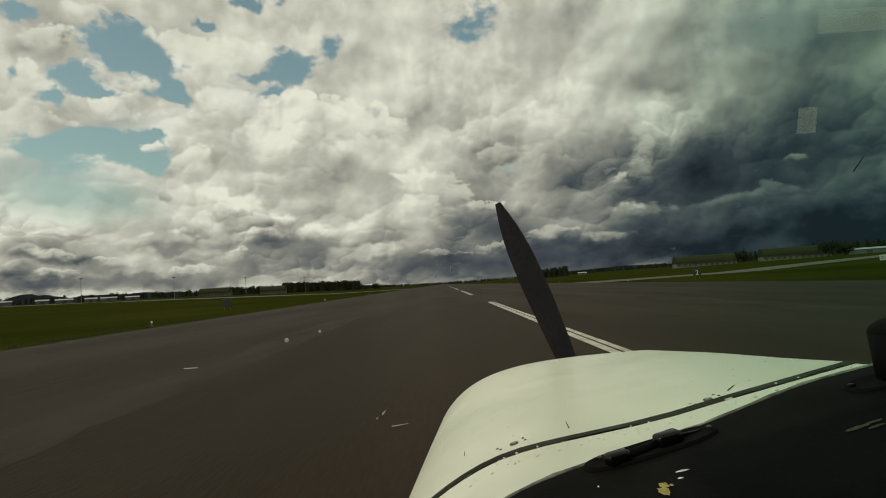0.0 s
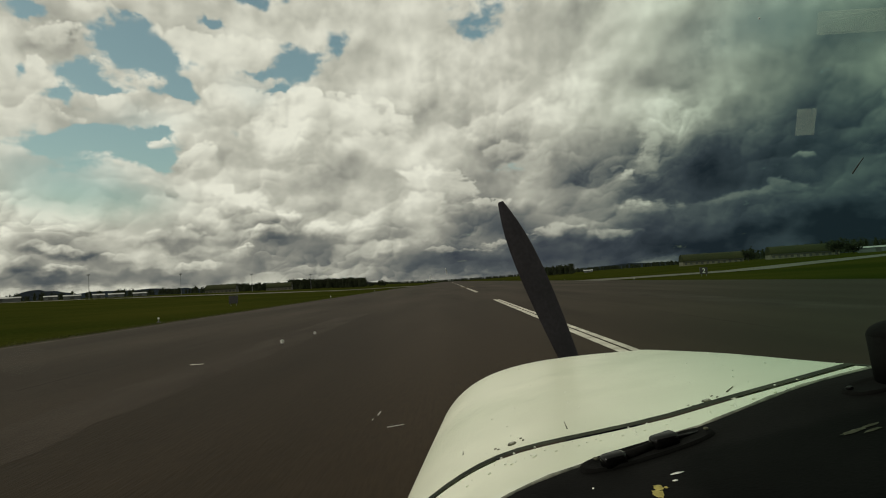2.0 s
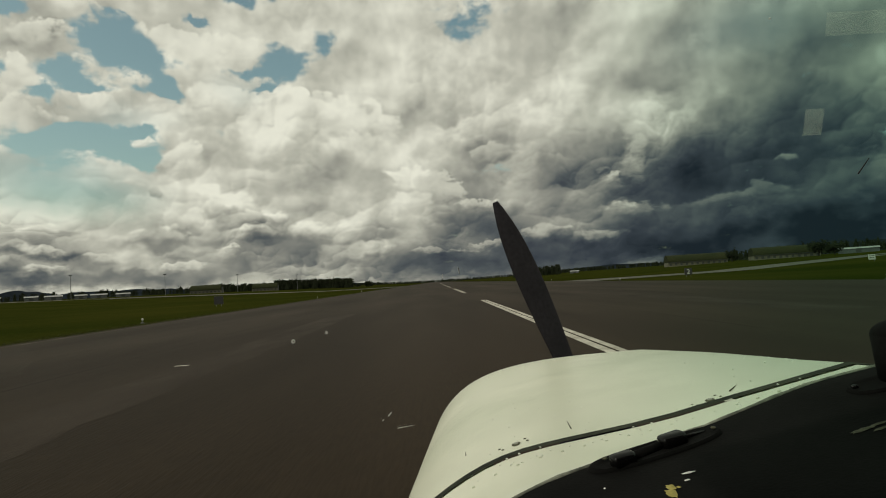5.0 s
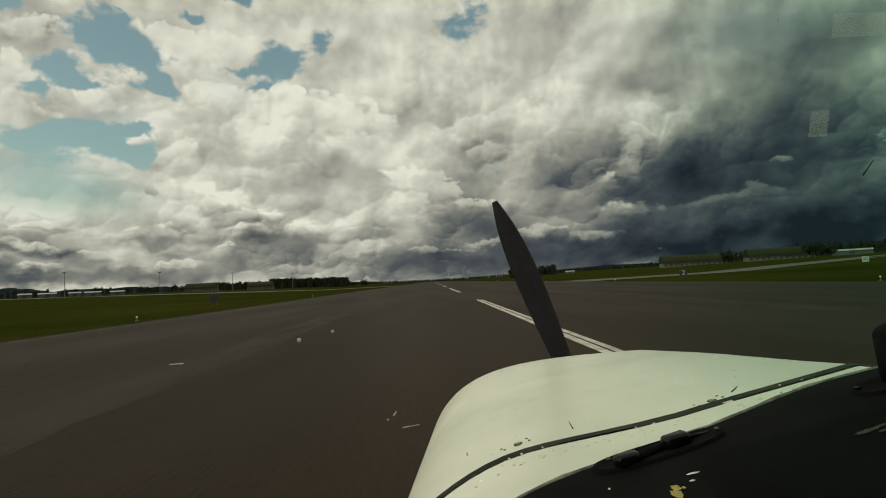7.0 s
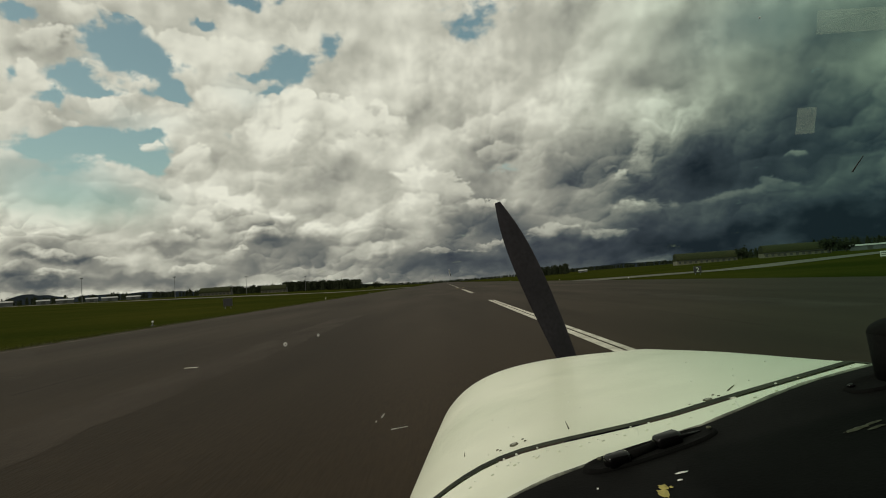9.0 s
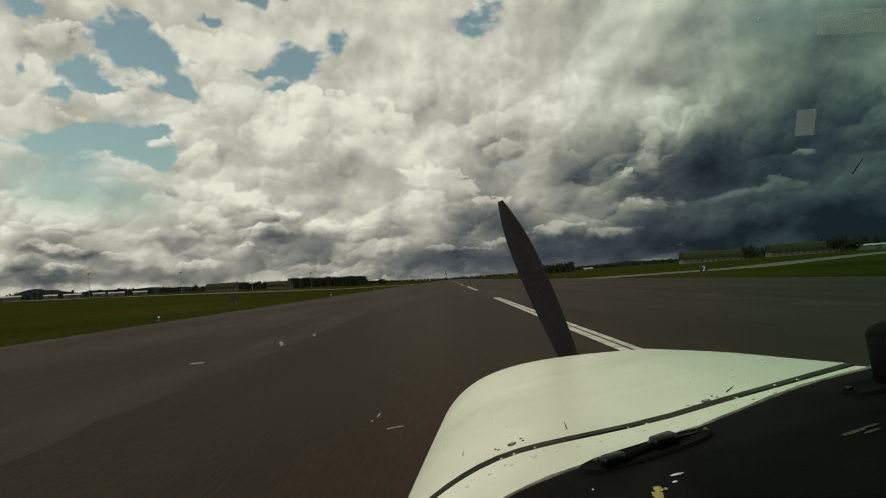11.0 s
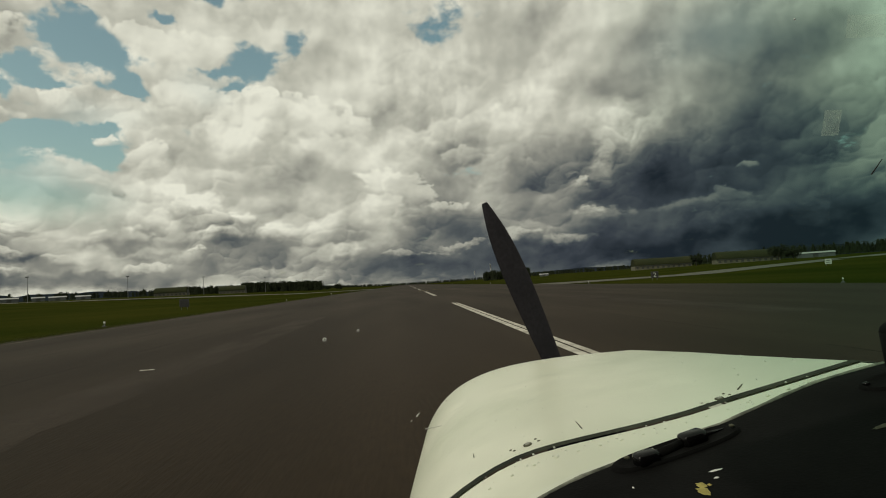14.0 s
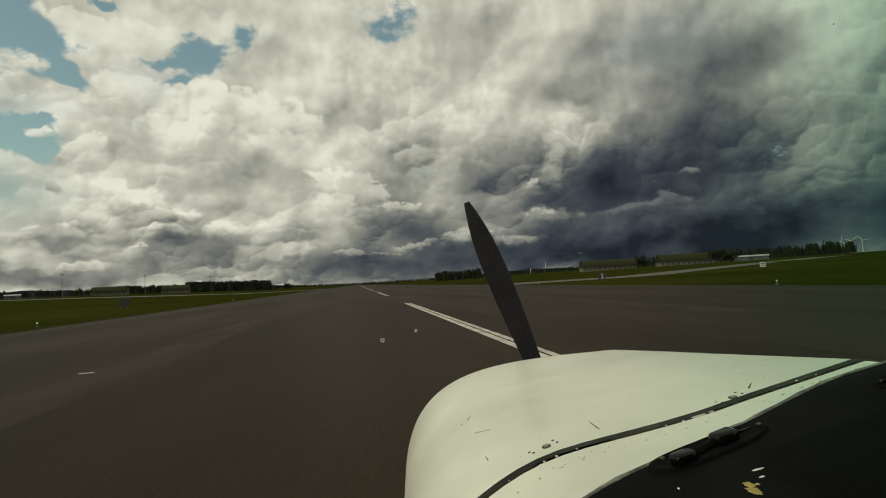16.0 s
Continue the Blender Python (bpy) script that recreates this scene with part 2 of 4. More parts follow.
head(-8.8, 5.4, 4.02, 0.72, 0.11, 0.34)
head(-2.0, 7.3, 2.59, 2.23, 0.08, 0.3)
head(18.5, 5.8, 2.3, 0.8, 0.3, 0.6)
head(17.7, 9.1, 0.93, 0.84, 0.2, 0.4)
quiet = ma("MINIMUM", ma("MULTIPLY_ADD", sums["shade"], 1.20, -1.08), -0.14)
depth = ma("MULTIPLY_ADD", relief, quiet, sums["depth"], clamp=True)
ramp = wt.nodes.new("ShaderNodeValToRGB")
cr = ramp.color_ramp
cr.elements[0].position, cr.elements[0].color = 0.0, (0.80, 0.80, 0.69, 1)
cr.elements[1].position, cr.elements[1].color = 1.0, (0.014, 0.020, 0.028, 1)
for at, col in ((0.25, (0.490, 0.491, 0.418)), (0.5, (0.249, 0.254, 0.223)), (0.75, (0.086, 0.100, 0.106)), (0.88, (0.042, 0.052, 0.066))):
    cr.elements.new(at).color = (*col, 1)
wt.links.new(depth, ramp.inputs[0])
clear = wt.nodes.new("ShaderNodeTexSky")
clear.sky_type, clear.sun_disc = "NISHITA", False
clear.sun_elevation, clear.sun_rotation = radians(SUN_EL), radians(SUN_AZ)
clear.dust_density, clear.ozone_density = 2.5, 1.0
blue = ve("MULTIPLY", clear.outputs[0], (0.130, 0.139, 0.099))
back = wn("ShaderNodeBackground", i0=mixc(sums["cover"], blue, ramp.outputs[0]), i1=1.0)
wt.links.new(back.outputs[0], wt.nodes.new("ShaderNodeOutputWorld").inputs[0])

sun = new("sun", bpy.data.lights.new("sun", "SUN"))
sun.data.energy, sun.data.angle, sun.data.color = 1.2, radians(1.5), (1.0, 0.93, 0.80)
a, e = radians(SUN_AZ), radians(SUN_EL)
sun.matrix_world = look((0, 0, 0), (-math.sin(a) * math.cos(e), -math.cos(a) * math.cos(e), -math.sin(e)))


# ---- materials ----
def material(name, color, rough=0.6, metal=0.0, vary=0.25, scale=4.0, fine=60.0, bump=0.15, second=None, coords="Object", stretch=(1, 1, 1), coat=0.0, spec=0.5):
    """A surface with stains at one scale and grain at another; second: the colour that the stains lean to."""
    m = bpy.data.materials.new(name)
    m.use_nodes = True
    t = m.node_tree
    b = t.nodes["Principled BSDF"]
    b.inputs["Metallic"].default_value = metal
    b.inputs["Coat Weight"].default_value = coat
    b.inputs["Specular IOR Level"].default_value = spec
    tc = t.nodes.new("ShaderNodeTexCoord")
    mp = t.nodes.new("ShaderNodeMapping")
    mp.inputs["Scale"].default_value = stretch
    t.links.new(tc.outputs[coords], mp.inputs[0])
    n1, n2 = t.nodes.new("ShaderNodeTexNoise"), t.nodes.new("ShaderNodeTexNoise")
    for n, s, det in ((n1, scale, 6), (n2, fine, 4)):
        n.inputs["Scale"].default_value, n.inputs["Detail"].default_value = s, det
        t.links.new(mp.outputs[0], n.inputs["Vector"])
    second = second or tuple(c * (1 - vary) for c in color)
    r1 = t.nodes.new("ShaderNodeMapRange")
    r1.inputs[1].default_value, r1.inputs[2].default_value = 0.35, 0.68
    t.links.new(n1.outputs[0], r1.inputs[0])
    mx = t.nodes.new("ShaderNodeMix")
    mx.data_type = "RGBA"
    mx.inputs[6].default_value, mx.inputs[7].default_value = (*color, 1), (*second, 1)
    t.links.new(r1.outputs[0], mx.inputs[0])
    gr = t.nodes.new("ShaderNodeMapRange")
    gr.inputs[1].default_value, gr.inputs[2].default_value = 0.3, 0.7
    gr.inputs[3].default_value, gr.inputs[4].default_value = 1 - vary * 0.7, 1 + vary * 0.5
    t.links.new(n2.outputs[0], gr.inputs[0])
    ml = t.nodes.new("ShaderNodeVectorMath")
    ml.operation = "SCALE"
    t.links.new(mx.outputs[2], ml.inputs[0])
    t.links.new(gr.outputs[0], ml.inputs["Scale"])
    t.links.new(ml.outputs[0], b.inputs["Base Color"])
    rr = t.nodes.new("ShaderNodeMapRange")
    rr.inputs[3].default_value, rr.inputs[4].default_value = max(rough - 0.12, 0.03), min(rough + 0.12, 1)
    t.links.new(n1.outputs[0], rr.inputs[0])
    t.links.new(rr.outputs[0], b.inputs["Roughness"])
    if bump:
        bp = t.nodes.new("ShaderNodeBump")
        bp.inputs["Strength"].default_value, bp.inputs["Distance"].default_value = bump, 0.6 / fine
        t.links.new(n2.outputs[0], bp.inputs["Height"])
        t.links.new(bp.outputs[0], b.inputs["Normal"])
    return m


ASPHALT = material("asphalt", (0.0300, 0.0204, 0.0112), 0.70, vary=0.3, scale=0.22, fine=22, bump=0.3, second=(0.0185, 0.0134, 0.0080), stretch=(1, 0.12, 1), spec=0.07)
WORN = material("worn_asphalt", (0.0290, 0.0200, 0.0120), 0.75, vary=0.3, scale=0.9, fine=25, bump=0.4, stretch=(1, 0.3, 1), spec=0.12)
EDGE_PALE = material("pale_edge_asphalt", (0.085, 0.074, 0.056), 0.8, vary=0.45, scale=0.7, fine=20, bump=0.2, second=(0.035, 0.028, 0.019), spec=0.1)
CONCRETE = material("taxiway_concrete", (0.085, 0.078, 0.058), 0.85, vary=0.3, scale=0.1, fine=6, bump=0.2)
GRASS = material("grass", (0.021, 0.028, 0.0048), 0.9, vary=0.4, scale=0.035, fine=2.5, bump=0.6, second=(0.038, 0.040, 0.0075), spec=0.0)
VERGE = material("verge_soil", (0.035, 0.032, 0.014), 0.95, vary=0.4, scale=1.0, fine=12, bump=0.6, spec=0.1)
TAR = material("joint_sealant", (0.0085, 0.0070, 0.0055), 0.8, vary=0.3, scale=3, fine=30, bump=0.1, spec=0.05)
TUFTS = material("grass_tufts", (0.042, 0.056, 0.010), 0.9, vary=0.4, scale=0.4, fine=8, bump=0, second=(0.07, 0.07, 0.02), spec=0.1)
MARKING = material("white_marking", (0.58, 0.56, 0.48), 0.7, vary=0.4, scale=1.2, fine=18, bump=0.2, second=(0.30, 0.28, 0.23))
YELLOW = material("yellow_marking", (0.50, 0.40, 0.06), 0.7, vary=0.35, scale=2, fine=18, bump=0.2)
PAINT = material("cream_paint", (0.74, 0.76, 0.625), 0.40, vary=0.06, scale=2.6, fine=14, bump=0.0, second=(0.57, 0.61, 0.48), coat=0.10)
GASKET = material("dark_gasket", (0.018, 0.022, 0.017), 0.8, vary=0.4, scale=12, fine=120, bump=0.2, second=(0.05, 0.056, 0.04), spec=0.1)
SEALANT = material("grey_sealant", (0.26, 0.27, 0.21), 0.8, vary=0.5, scale=22, fine=120, bump=0.3, second=(0.04, 0.045, 0.035))
VINYL = material("black_vinyl", (0.0062, 0.0062, 0.0058), 0.85, vary=0.4, scale=8, fine=260, bump=0.25, spec=0.07)
GLOSSY = material("black_plastic", (0.005, 0.005, 0.005), 0.18, vary=0.2, scale=20, fine=200, bump=0.05, spec=0.2)
STEEL = material("dull_steel", (0.35, 0.36, 0.30), 0.4, metal=0.8, vary=0.3, scale=60, fine=300, bump=0.1)
GRIME = material("grime", (0.10, 0.10, 0.06), 0.8, vary=0.4, scale=60, fine=300, bump=0)
BLADE = material("blade_black", (0.026, 0.024, 0.029), 0.7, vary=0.3, scale=6, fine=80, bump=0.05, spec=0.1)
DROP = material("water_drop", (0.80, 0.82, 0.74), 0.06, vary=0.05, scale=5, fine=50, bump=0)
FLAKE = material("yellow_flake", (0.45, 0.38, 0.10), 0.8, vary=0.3, scale=40, fine=300, bump=0.3)
CHIP = material("glass_chip", (0.85, 0.85, 0.80), 0.5, vary=0.1, scale=60, fine=300, bump=0.2)
LEAVES = material("dark_foliage", (0.020, 0.026, 0.012), 0.9, vary=0.5, scale=0.25, fine=3, bump=0, spec=0.1)
BARK = material("bark", (0.05, 0.04, 0.03), 0.9, vary=0.4, scale=2, fine=20, bump=0.3)
TURF_ROOF = material("turf_green_roof", (0.027, 0.032, 0.015), 0.9, vary=0.35, scale=0.12, fine=1.5, bump=0.3, second=(0.036, 0.038, 0.018), spec=0.05)
PALE_WALL = material("pale_render_wall", (0.14, 0.13, 0.09), 0.85, vary=0.3, scale=0.3, fine=4, bump=0.2)
DARK_DOOR = material("dark_steel_door", (0.04, 0.045, 0.04), 0.7, vary=0.3, scale=0.4, fine=5, bump=0.1)
WHITE_ROOF = material("pale_sheet_roof", (0.30, 0.31, 0.30), 0.6, vary=0.2, scale=0.2, fine=3, bump=0.1)
GREY_WALL = material("grey_shed_wall", (0.10, 0.11, 0.11), 0.8, vary=0.3, scale=0.3, fine=3, bump=0.1)
MAST = material("galvanised_mast", (0.16, 0.17, 0.17), 0.5, metal=0.6, vary=0.2, scale=2, fine=20, bump=0.05)
SIGN_BLACK = material("sign_black", (0.022, 0.022, 0.022), 0.5, vary=0.2, scale=4, fine=40, bump=0.05)
SIGN_WHITE = material("sign_white", (0.55, 0.55, 0.50), 0.6, vary=0.2, scale=4, fine=40, bump=0.05)
HILL = material("distant_hill", (0.022, 0.029, 0.037), 1.0, vary=0.3, scale=0.004, fine=0.05, bump=0, spec=0.0)
LAMP_GLASS = material("lamp_glass", (0.75, 0.74, 0.68), 0.15, vary=0.1, scale=20, fine=100, bump=0)


def see_through():
    m = bpy.data.materials.new("windscreen_glass")
    m.use_nodes = True
    t = m.node_tree
    t.nodes.clear()
    tr, gl = t.nodes.new("ShaderNodeBsdfTransparent"), t.nodes.new("ShaderNodeBsdfGlossy")
    gl.inputs["Roughness"].default_value = 0.02
    mx, out = t.nodes.new("ShaderNodeMixShader"), t.nodes.new("ShaderNodeOutputMaterial")
    mx.inputs[0].default_value = 0.02
    # tinted green towards both sides; the darkening there stands in for lens falloff
    at = t.nodes.new("ShaderNodeSeparateXYZ")
    t.links.new(t.nodes.new("ShaderNodeTexCoord").outputs["Object"], at.inputs[0])


    def ramp_on(axis, lo, hi, least=0.0):
        n = t.nodes.new("ShaderNodeMapRange")
        n.interpolation_type = "SMOOTHSTEP"
        n.inputs[1].default_value, n.inputs[2].default_value, n.inputs[3].default_value = lo, hi, least
        t.links.new(at.outputs[axis], n.inputs[0])
        return n.outputs[0]

    def both(op, p, q):
        n = t.nodes.new("ShaderNodeMath")
        n.operation = op
        t.links.new(p, n.inputs[0])
        t.links.new(q, n.inputs[1])
        return n.outputs[0]

    side_dim = both("MULTIPLY", both("MAXIMUM", ramp_on(0, 0.06, 0.56), ramp_on(0, -0.36, -0.66)), ramp_on(2, EYE_Z - 0.165, EYE_Z - 0.08, 0.7))
    tint = t.nodes.new("ShaderNodeMix")
    tint.data_type = "RGBA"
    tint.inputs[6].default_value, tint.inputs[7].default_value = (0.99, 0.985, 0.96, 1), (0.60, 0.86, 0.72, 1)
    t.links.new(side_dim, tint.inputs[0])
    t.links.new(tint.outputs[2], tr.inputs[0])
    t.links.new(tr.outputs[0], mx.inputs[1])
    t.links.new(gl.outputs[0], mx.inputs[2])
    t.links.new(mx.outputs[0], out.inputs[0])
    return m


# pale translucent sheet that imitates paper mirrored in the windscreen
def reflection_patch():
    m = bpy.data.materials.new("painted_reflection")
    m.use_nodes = True
    t = m.node_tree
    b = t.nodes.new("ShaderNodeBsdfTranslucent")
    b.inputs[0].default_value = (0.80, 0.86, 0.72, 1)
    tr, mx = t.nodes.new("ShaderNodeBsdfTransparent"), t.nodes.new("ShaderNodeMixShader")
    mx.inputs[0].default_value = 0.18
    t.links.new(tr.outputs[0], mx.inputs[1])
    t.links.new(b.outputs[0], mx.inputs[2])
    t.links.new(mx.outputs[0], t.nodes["Material Output"].inputs[0])
    return m


GLASS, REFLECTED = see_through(), reflection_patch()


# ---- mesh helpers ----
def part(name, bm, mat, parent=None, label="", smooth_faces=False):
    me = bpy.data.meshes.new(name)
    bm.normal_update()
    bm.to_mesh(me)
    bm.free()
    if smooth_faces:
        for p in me.polygons:
            p.use_smooth = True
    if mat:
        me.materials.append(mat)
    ob = new(name, me)
    if parent:
        ob.parent = parent
    if label:
        ob["label"] = label
    return ob


def empty(name, at=(0, 0, 0), turn=0.0):
    ob = new(name)
    ob.matrix_basis = pose(*at, 0, 0, turn)
    return ob


def box(bm, x0, x1, y0, y1, z0, z1, bevel=0.0):
    vs = bmesh.ops.create_cube(bm, size=1.0)["verts"]
    for v in vs:
        v.co = Vector(((x0 + x1) / 2 + v.co.x * (x1 - x0), (y0 + y1) / 2 + v.co.y * (y1 - y0), (z0 + z1) / 2 + v.co.z * (z1 - z0)))
    if bevel:
        es = list({e for v in vs for e in v.link_edges})
        bmesh.ops.bevel(bm, geom=es, offset=bevel, segments=2, affect="EDGES", profile=0.5)
    return bm


def boxed(*v, **k):
    return box(bmesh.new(), *v, **k)


def rod(bm, p, q, r0, r1=None, n=10):
    p, q = Vector(p), Vector(q)
    r1 = r0 if r1 is None else r1
    m = Matrix.Translation((p + q) / 2) @ (q - p).to_track_quat("Z", "Y").to_matrix().to_4x4()
    bmesh.ops.create_cone(bm, cap_ends=True, segments=n, radius1=r0, radius2=r1, depth=(q - p).length, matrix=m)
    return bm


def ball(bm, c, rx, ry, rz, n=2):
    bmesh.ops.create_icosphere(bm, subdivisions=n, radius=1.0, matrix=Matrix.Translation(c) @ Matrix.Diagonal((rx, ry, rz, 1)))
    return bm


def grid(nu, nv, f):
    """A sheet of nu by nv cells through the points f(i, j)."""
    bm = bmesh.new()
    vs = [[bm.verts.new(f(i, j)) for j in range(nv + 1)] for i in range(nu + 1)]
    for i in range(nu):
        for j in range(nv):
            bm.faces.new((vs[i][j], vs[i + 1][j], vs[i + 1][j + 1], vs[i][j + 1]))
    return bm


# ---- the airfield ----
LEFT, RIGHT, CENTRE = -19.4, 31.0, 3.75


def rise(x, y):
    """The fields lie level beside the runway and rise gently on both sides."""
    k = max(0.0, abs(x - 6) - 70)
    return 11 * (1 - math.exp(-k * 0.03 / 11))


xs = sorted({s * (34 + 10 * k ** 1.75) + 6 for k in range(34) for s in (-1, 1)} | {-4600, 4600, LEFT - 0.02, RIGHT + 0.02, 0})
ys = [-3000, -1000, -300, -100] + [-40 + 9 * k for k in range(30)] + [240 + 4.2 * k ** 2 for k in range(33)]


def ground_point(i, j):
    x, y = xs[i], ys[j]
    n = noise.noise((x * 0.02, y * 0.02, 0)) * 0.5 if abs(x - 6) > 45 else 0
    return (x, y, rise(x, y) + n * min(1, (abs(x - 6) - 45) / 60))


ground = part("ground", grid(len(xs) - 1, len(ys) - 1, ground_point), GRASS, smooth_faces=True)
tagged(ground, "mown dark green airfield grass, slightly uneven", "ground", kind="structure")

# the runway, with a worn edge towards the grass
rng = random.Random(4)
edge = [rng.uniform(-0.10, 0.10) for _ in range(400)]
stops = [-60 + 4 * k for k in range(70)] + [220 + 60 * k for k in range(31)]


def runway_point(i, j):
    x = (LEFT + edge[j], LEFT + 0.5, -8, CENTRE, 12, 22, RIGHT - 0.5, RIGHT + edge[j + 130])[i]
    return (x, stops[j], 0.0 if i in (0, 7) else 0.045)


runway = part("runway", grid(7, len(stops) - 1, runway_point), ASPHALT)
tagged(runway, "brown-grey weathered asphalt runway with faint tyre streaks", "runway", kind="structure")


def verge_point(i, j):
    y = stops[j]
    w = 0.9 + 0.35 * noise.noise((y * 0.21, 3, 0))
    return ((LEFT - w, LEFT + 0.06 + edge[j])[i], y, (0.03, 0.012)[i])


verge = part("verge", grid(1, 69, verge_point), VERGE)
tagged(verge, "dark bare soil strip between grass and runway", "verge", kind="structure")
verge_right = part("verge", grid(1, 69, lambda i, j: ((RIGHT - 0.06 + edge[j + 130], RIGHT + 0.7 + 0.3 * noise.noise((stops[j] * 0.2, 8, 0)))[i], stops[j], (0.012, 0.03)[i])), VERGE)
tagged(verge_right, "dark bare soil strip between grass and runway", "verge", kind="structure")

# long centreline dashes with gaps between, each of two coats with a thin worn joint
for k in range(9):
    y0 = 5.0 + 72 * k
    dash = part("centreline_dash", boxed(-0.24, -0.01, 0, 42, 0, 0.006), MARKING, runway)
    dash.location = (CENTRE, y0, 0.045)
    strip = part("dash_strip", boxed(0.07, 0.25, 0.15, 41.7, 0, 0.006), MARKING, runway)
    strip.location = (CENTRE, y0, 0.045)
worn = part("worn_strip", grid(4, 40, lambda i, j: (-6.5 + 0.38 * i + 0.22 * noise.noise((i * 3.1, j * 0.9, 5)), 6 + 0.75 * j, 0.0472)), WORN, runway)
patch = part("paint_mark", boxed(-0.16, 0.16, -0.06, 0.06, 0, 0.005), MARKING, runway)
patch.location = (-6.4, 14.5, 0.049)


worn_right = part("worn_strip", grid(4, 30, lambda i, j: (12.5 + 0.55 * i + 0.15 * noise.noise((i * 3.1, j * 0.7, 9)), 19 + 0.9 * j, 0.0472)), WORN, runway)
# sealed joints between the paving lanes
rng = random.Random(6)
for x in (-12.4, -8.9, 8.4, 16.2):
    y = 5.0 + rng.uniform(0, 3)
    while y < 90:
        n = rng.uniform(4, 11)
        wob = rng.uniform(0, 50)
        bm = grid(1, 14, lambda i, j: (x + (i - 0.5) * (0.035 + 0.02 * noise.noise((wob, j * 0.6, 0))) + 0.02 * noise.noise((y + j * 0.3, x, 0)), y + n * j / 14, 0.0472))
        part("sealed_joint", bm, TAR, runway)
        y += n + rng.uniform(0.0, 4.0)
# pale worn strip along the paved edge
part("edge_strip", grid(2, 69, lambda i, j: (LEFT + 0.45 + 0.22 * i + edge[j] * 0.6, stops[j], 0.0472)), EDGE_PALE, runway, "pale worn strip along the runway edge")
# yellow lead-off line that bends away to the taxiway
bend = [(2.5 + 0.12 * k + 0.010 * k ** 2, 131.0 + 1.0 * k) for k in range(20)]
bm = grid(1, 19, lambda i, j: (bend[j][0] + (i - 0.5) * 0.16, bend[j][1], 0.051))
part("yellow_line", bm, YELLOW, runway, "narrow yellow lead-off line")


taxi = part("taxiway", grid(6, 24, lambda i, j: (RIGHT - 1 + 8.0 * j, 112 + 4.6 * j + (i / 6) * (26 - 0.3 * j), 0.06 + rise(RIGHT - 1 + 8.0 * j, 0))), CONCRETE)
tagged(taxi, "pale concrete taxiway joining the runway", "taxiway", kind="structure")
taxi_left = part("taxiway", grid(20, 4, lambda i, j: (LEFT + 1 - 12 * i, 300 + 0.5 * i + 12 * j, 0.08 + rise(LEFT + 1 - 12 * i, 0))), CONCRETE)
tagged(taxi_left, "pale concrete taxiway across the far grass", "taxiway", kind="structure")

# tufts along the near grass edge
bm = bmesh.new()
rng = random.Random(11)
for k in range(5200):
    y = 14 + 130 * rng.random() ** 1.6
    x = LEFT - 0.25 - abs(rng.gauss(0, 0.55))
    h, w, a = rng.uniform(0.03, 0.12), rng.uniform(0.02, 0.05), rng.uniform(0, 6.3)
    dx, dy = math.cos(a) * w, math.sin(a) * w
    z = 0.015
    bm.faces.new([bm.verts.new(p) for p in ((x - dx, y - dy, z), (x + dx, y + dy, z), (x + dx * 0.2 + rng.uniform(-0.04, 0.04), y, z + h))])
tufts = part("grass_tufts", bm, TUFTS)
tagged(tufts, "ragged grass tufts along the runway edge", "grass", kind="stuff")


# ---- far things ----
def polar(azimuth, dist):
    a = radians(azimuth)
    x, y = dist * math.sin(a), dist * math.cos(a)
    return x, y, rise(x, y)


def crown(bm, c, rx, rz, rng, n=70):
    for _ in range(n):
        d = Vector((rng.gauss(0, 1), rng.gauss(0, 1), rng.gauss(0, 1))).normalized() * rng.uniform(0.45, 1.0)
        p = Vector((c[0] + d.x * rx, c[1] + d.y * rx, c[2] + d.z * rz))
        s = rng.uniform(0.10, 0.24) * rx
        u = Vector((rng.gauss(0, 1), rng.gauss(0, 1), rng.gauss(0, 1))).normalized() * s
        w = u.orthogonal().normalized() * s * rng.uniform(0.5, 1.0)
        bm.faces.new([bm.verts.new(p + q) for q in (-u, w, u, -w)])


def spike(bm, x, y, z0, z1, r0, r1, n):
    """An upright tapered trunk or core."""
    ring = [[bm.verts.new((x + math.cos(6.2832 * k / n) * r, y + math.sin(6.2832 * k / n) * r, z)) for k in range(n)] for r, z in ((r0, z0), (r1, z1))]
    for k in range(n):
        q = (k + 1) % n
        bm.faces.new((ring[0][k], ring[0][q], ring[1][q], ring[1][k]))
    bm.faces.new(ring[1])


def woods(label, a0, a1, d0, d1, h0, h1, count, seed):
    rng = random.Random(seed)
    bm = bmesh.new()
    for _ in range(count):
        az_, dist = rng.uniform(a0, a1), rng.uniform(d0, d1)
        x, y, z = polar(az_, dist)
        h = rng.uniform(h0, h1)
        w = h * rng.uniform(0.26, 0.38)
        spike(bm, x, y, z - 0.2, z + h * 0.2, 0.25, 0.2, 5)
        spike(bm, x, y, z + h * 0.06, z + h * 0.86, w * 0.75, w * 0.12, 7)
        crown(bm, (x, y, z + h * 0.50), w, h * 0.48, rng, 64)
    ob = part("woods", bm, LEAVES)
    return tagged(ob, label, "woods", kind="stuff")


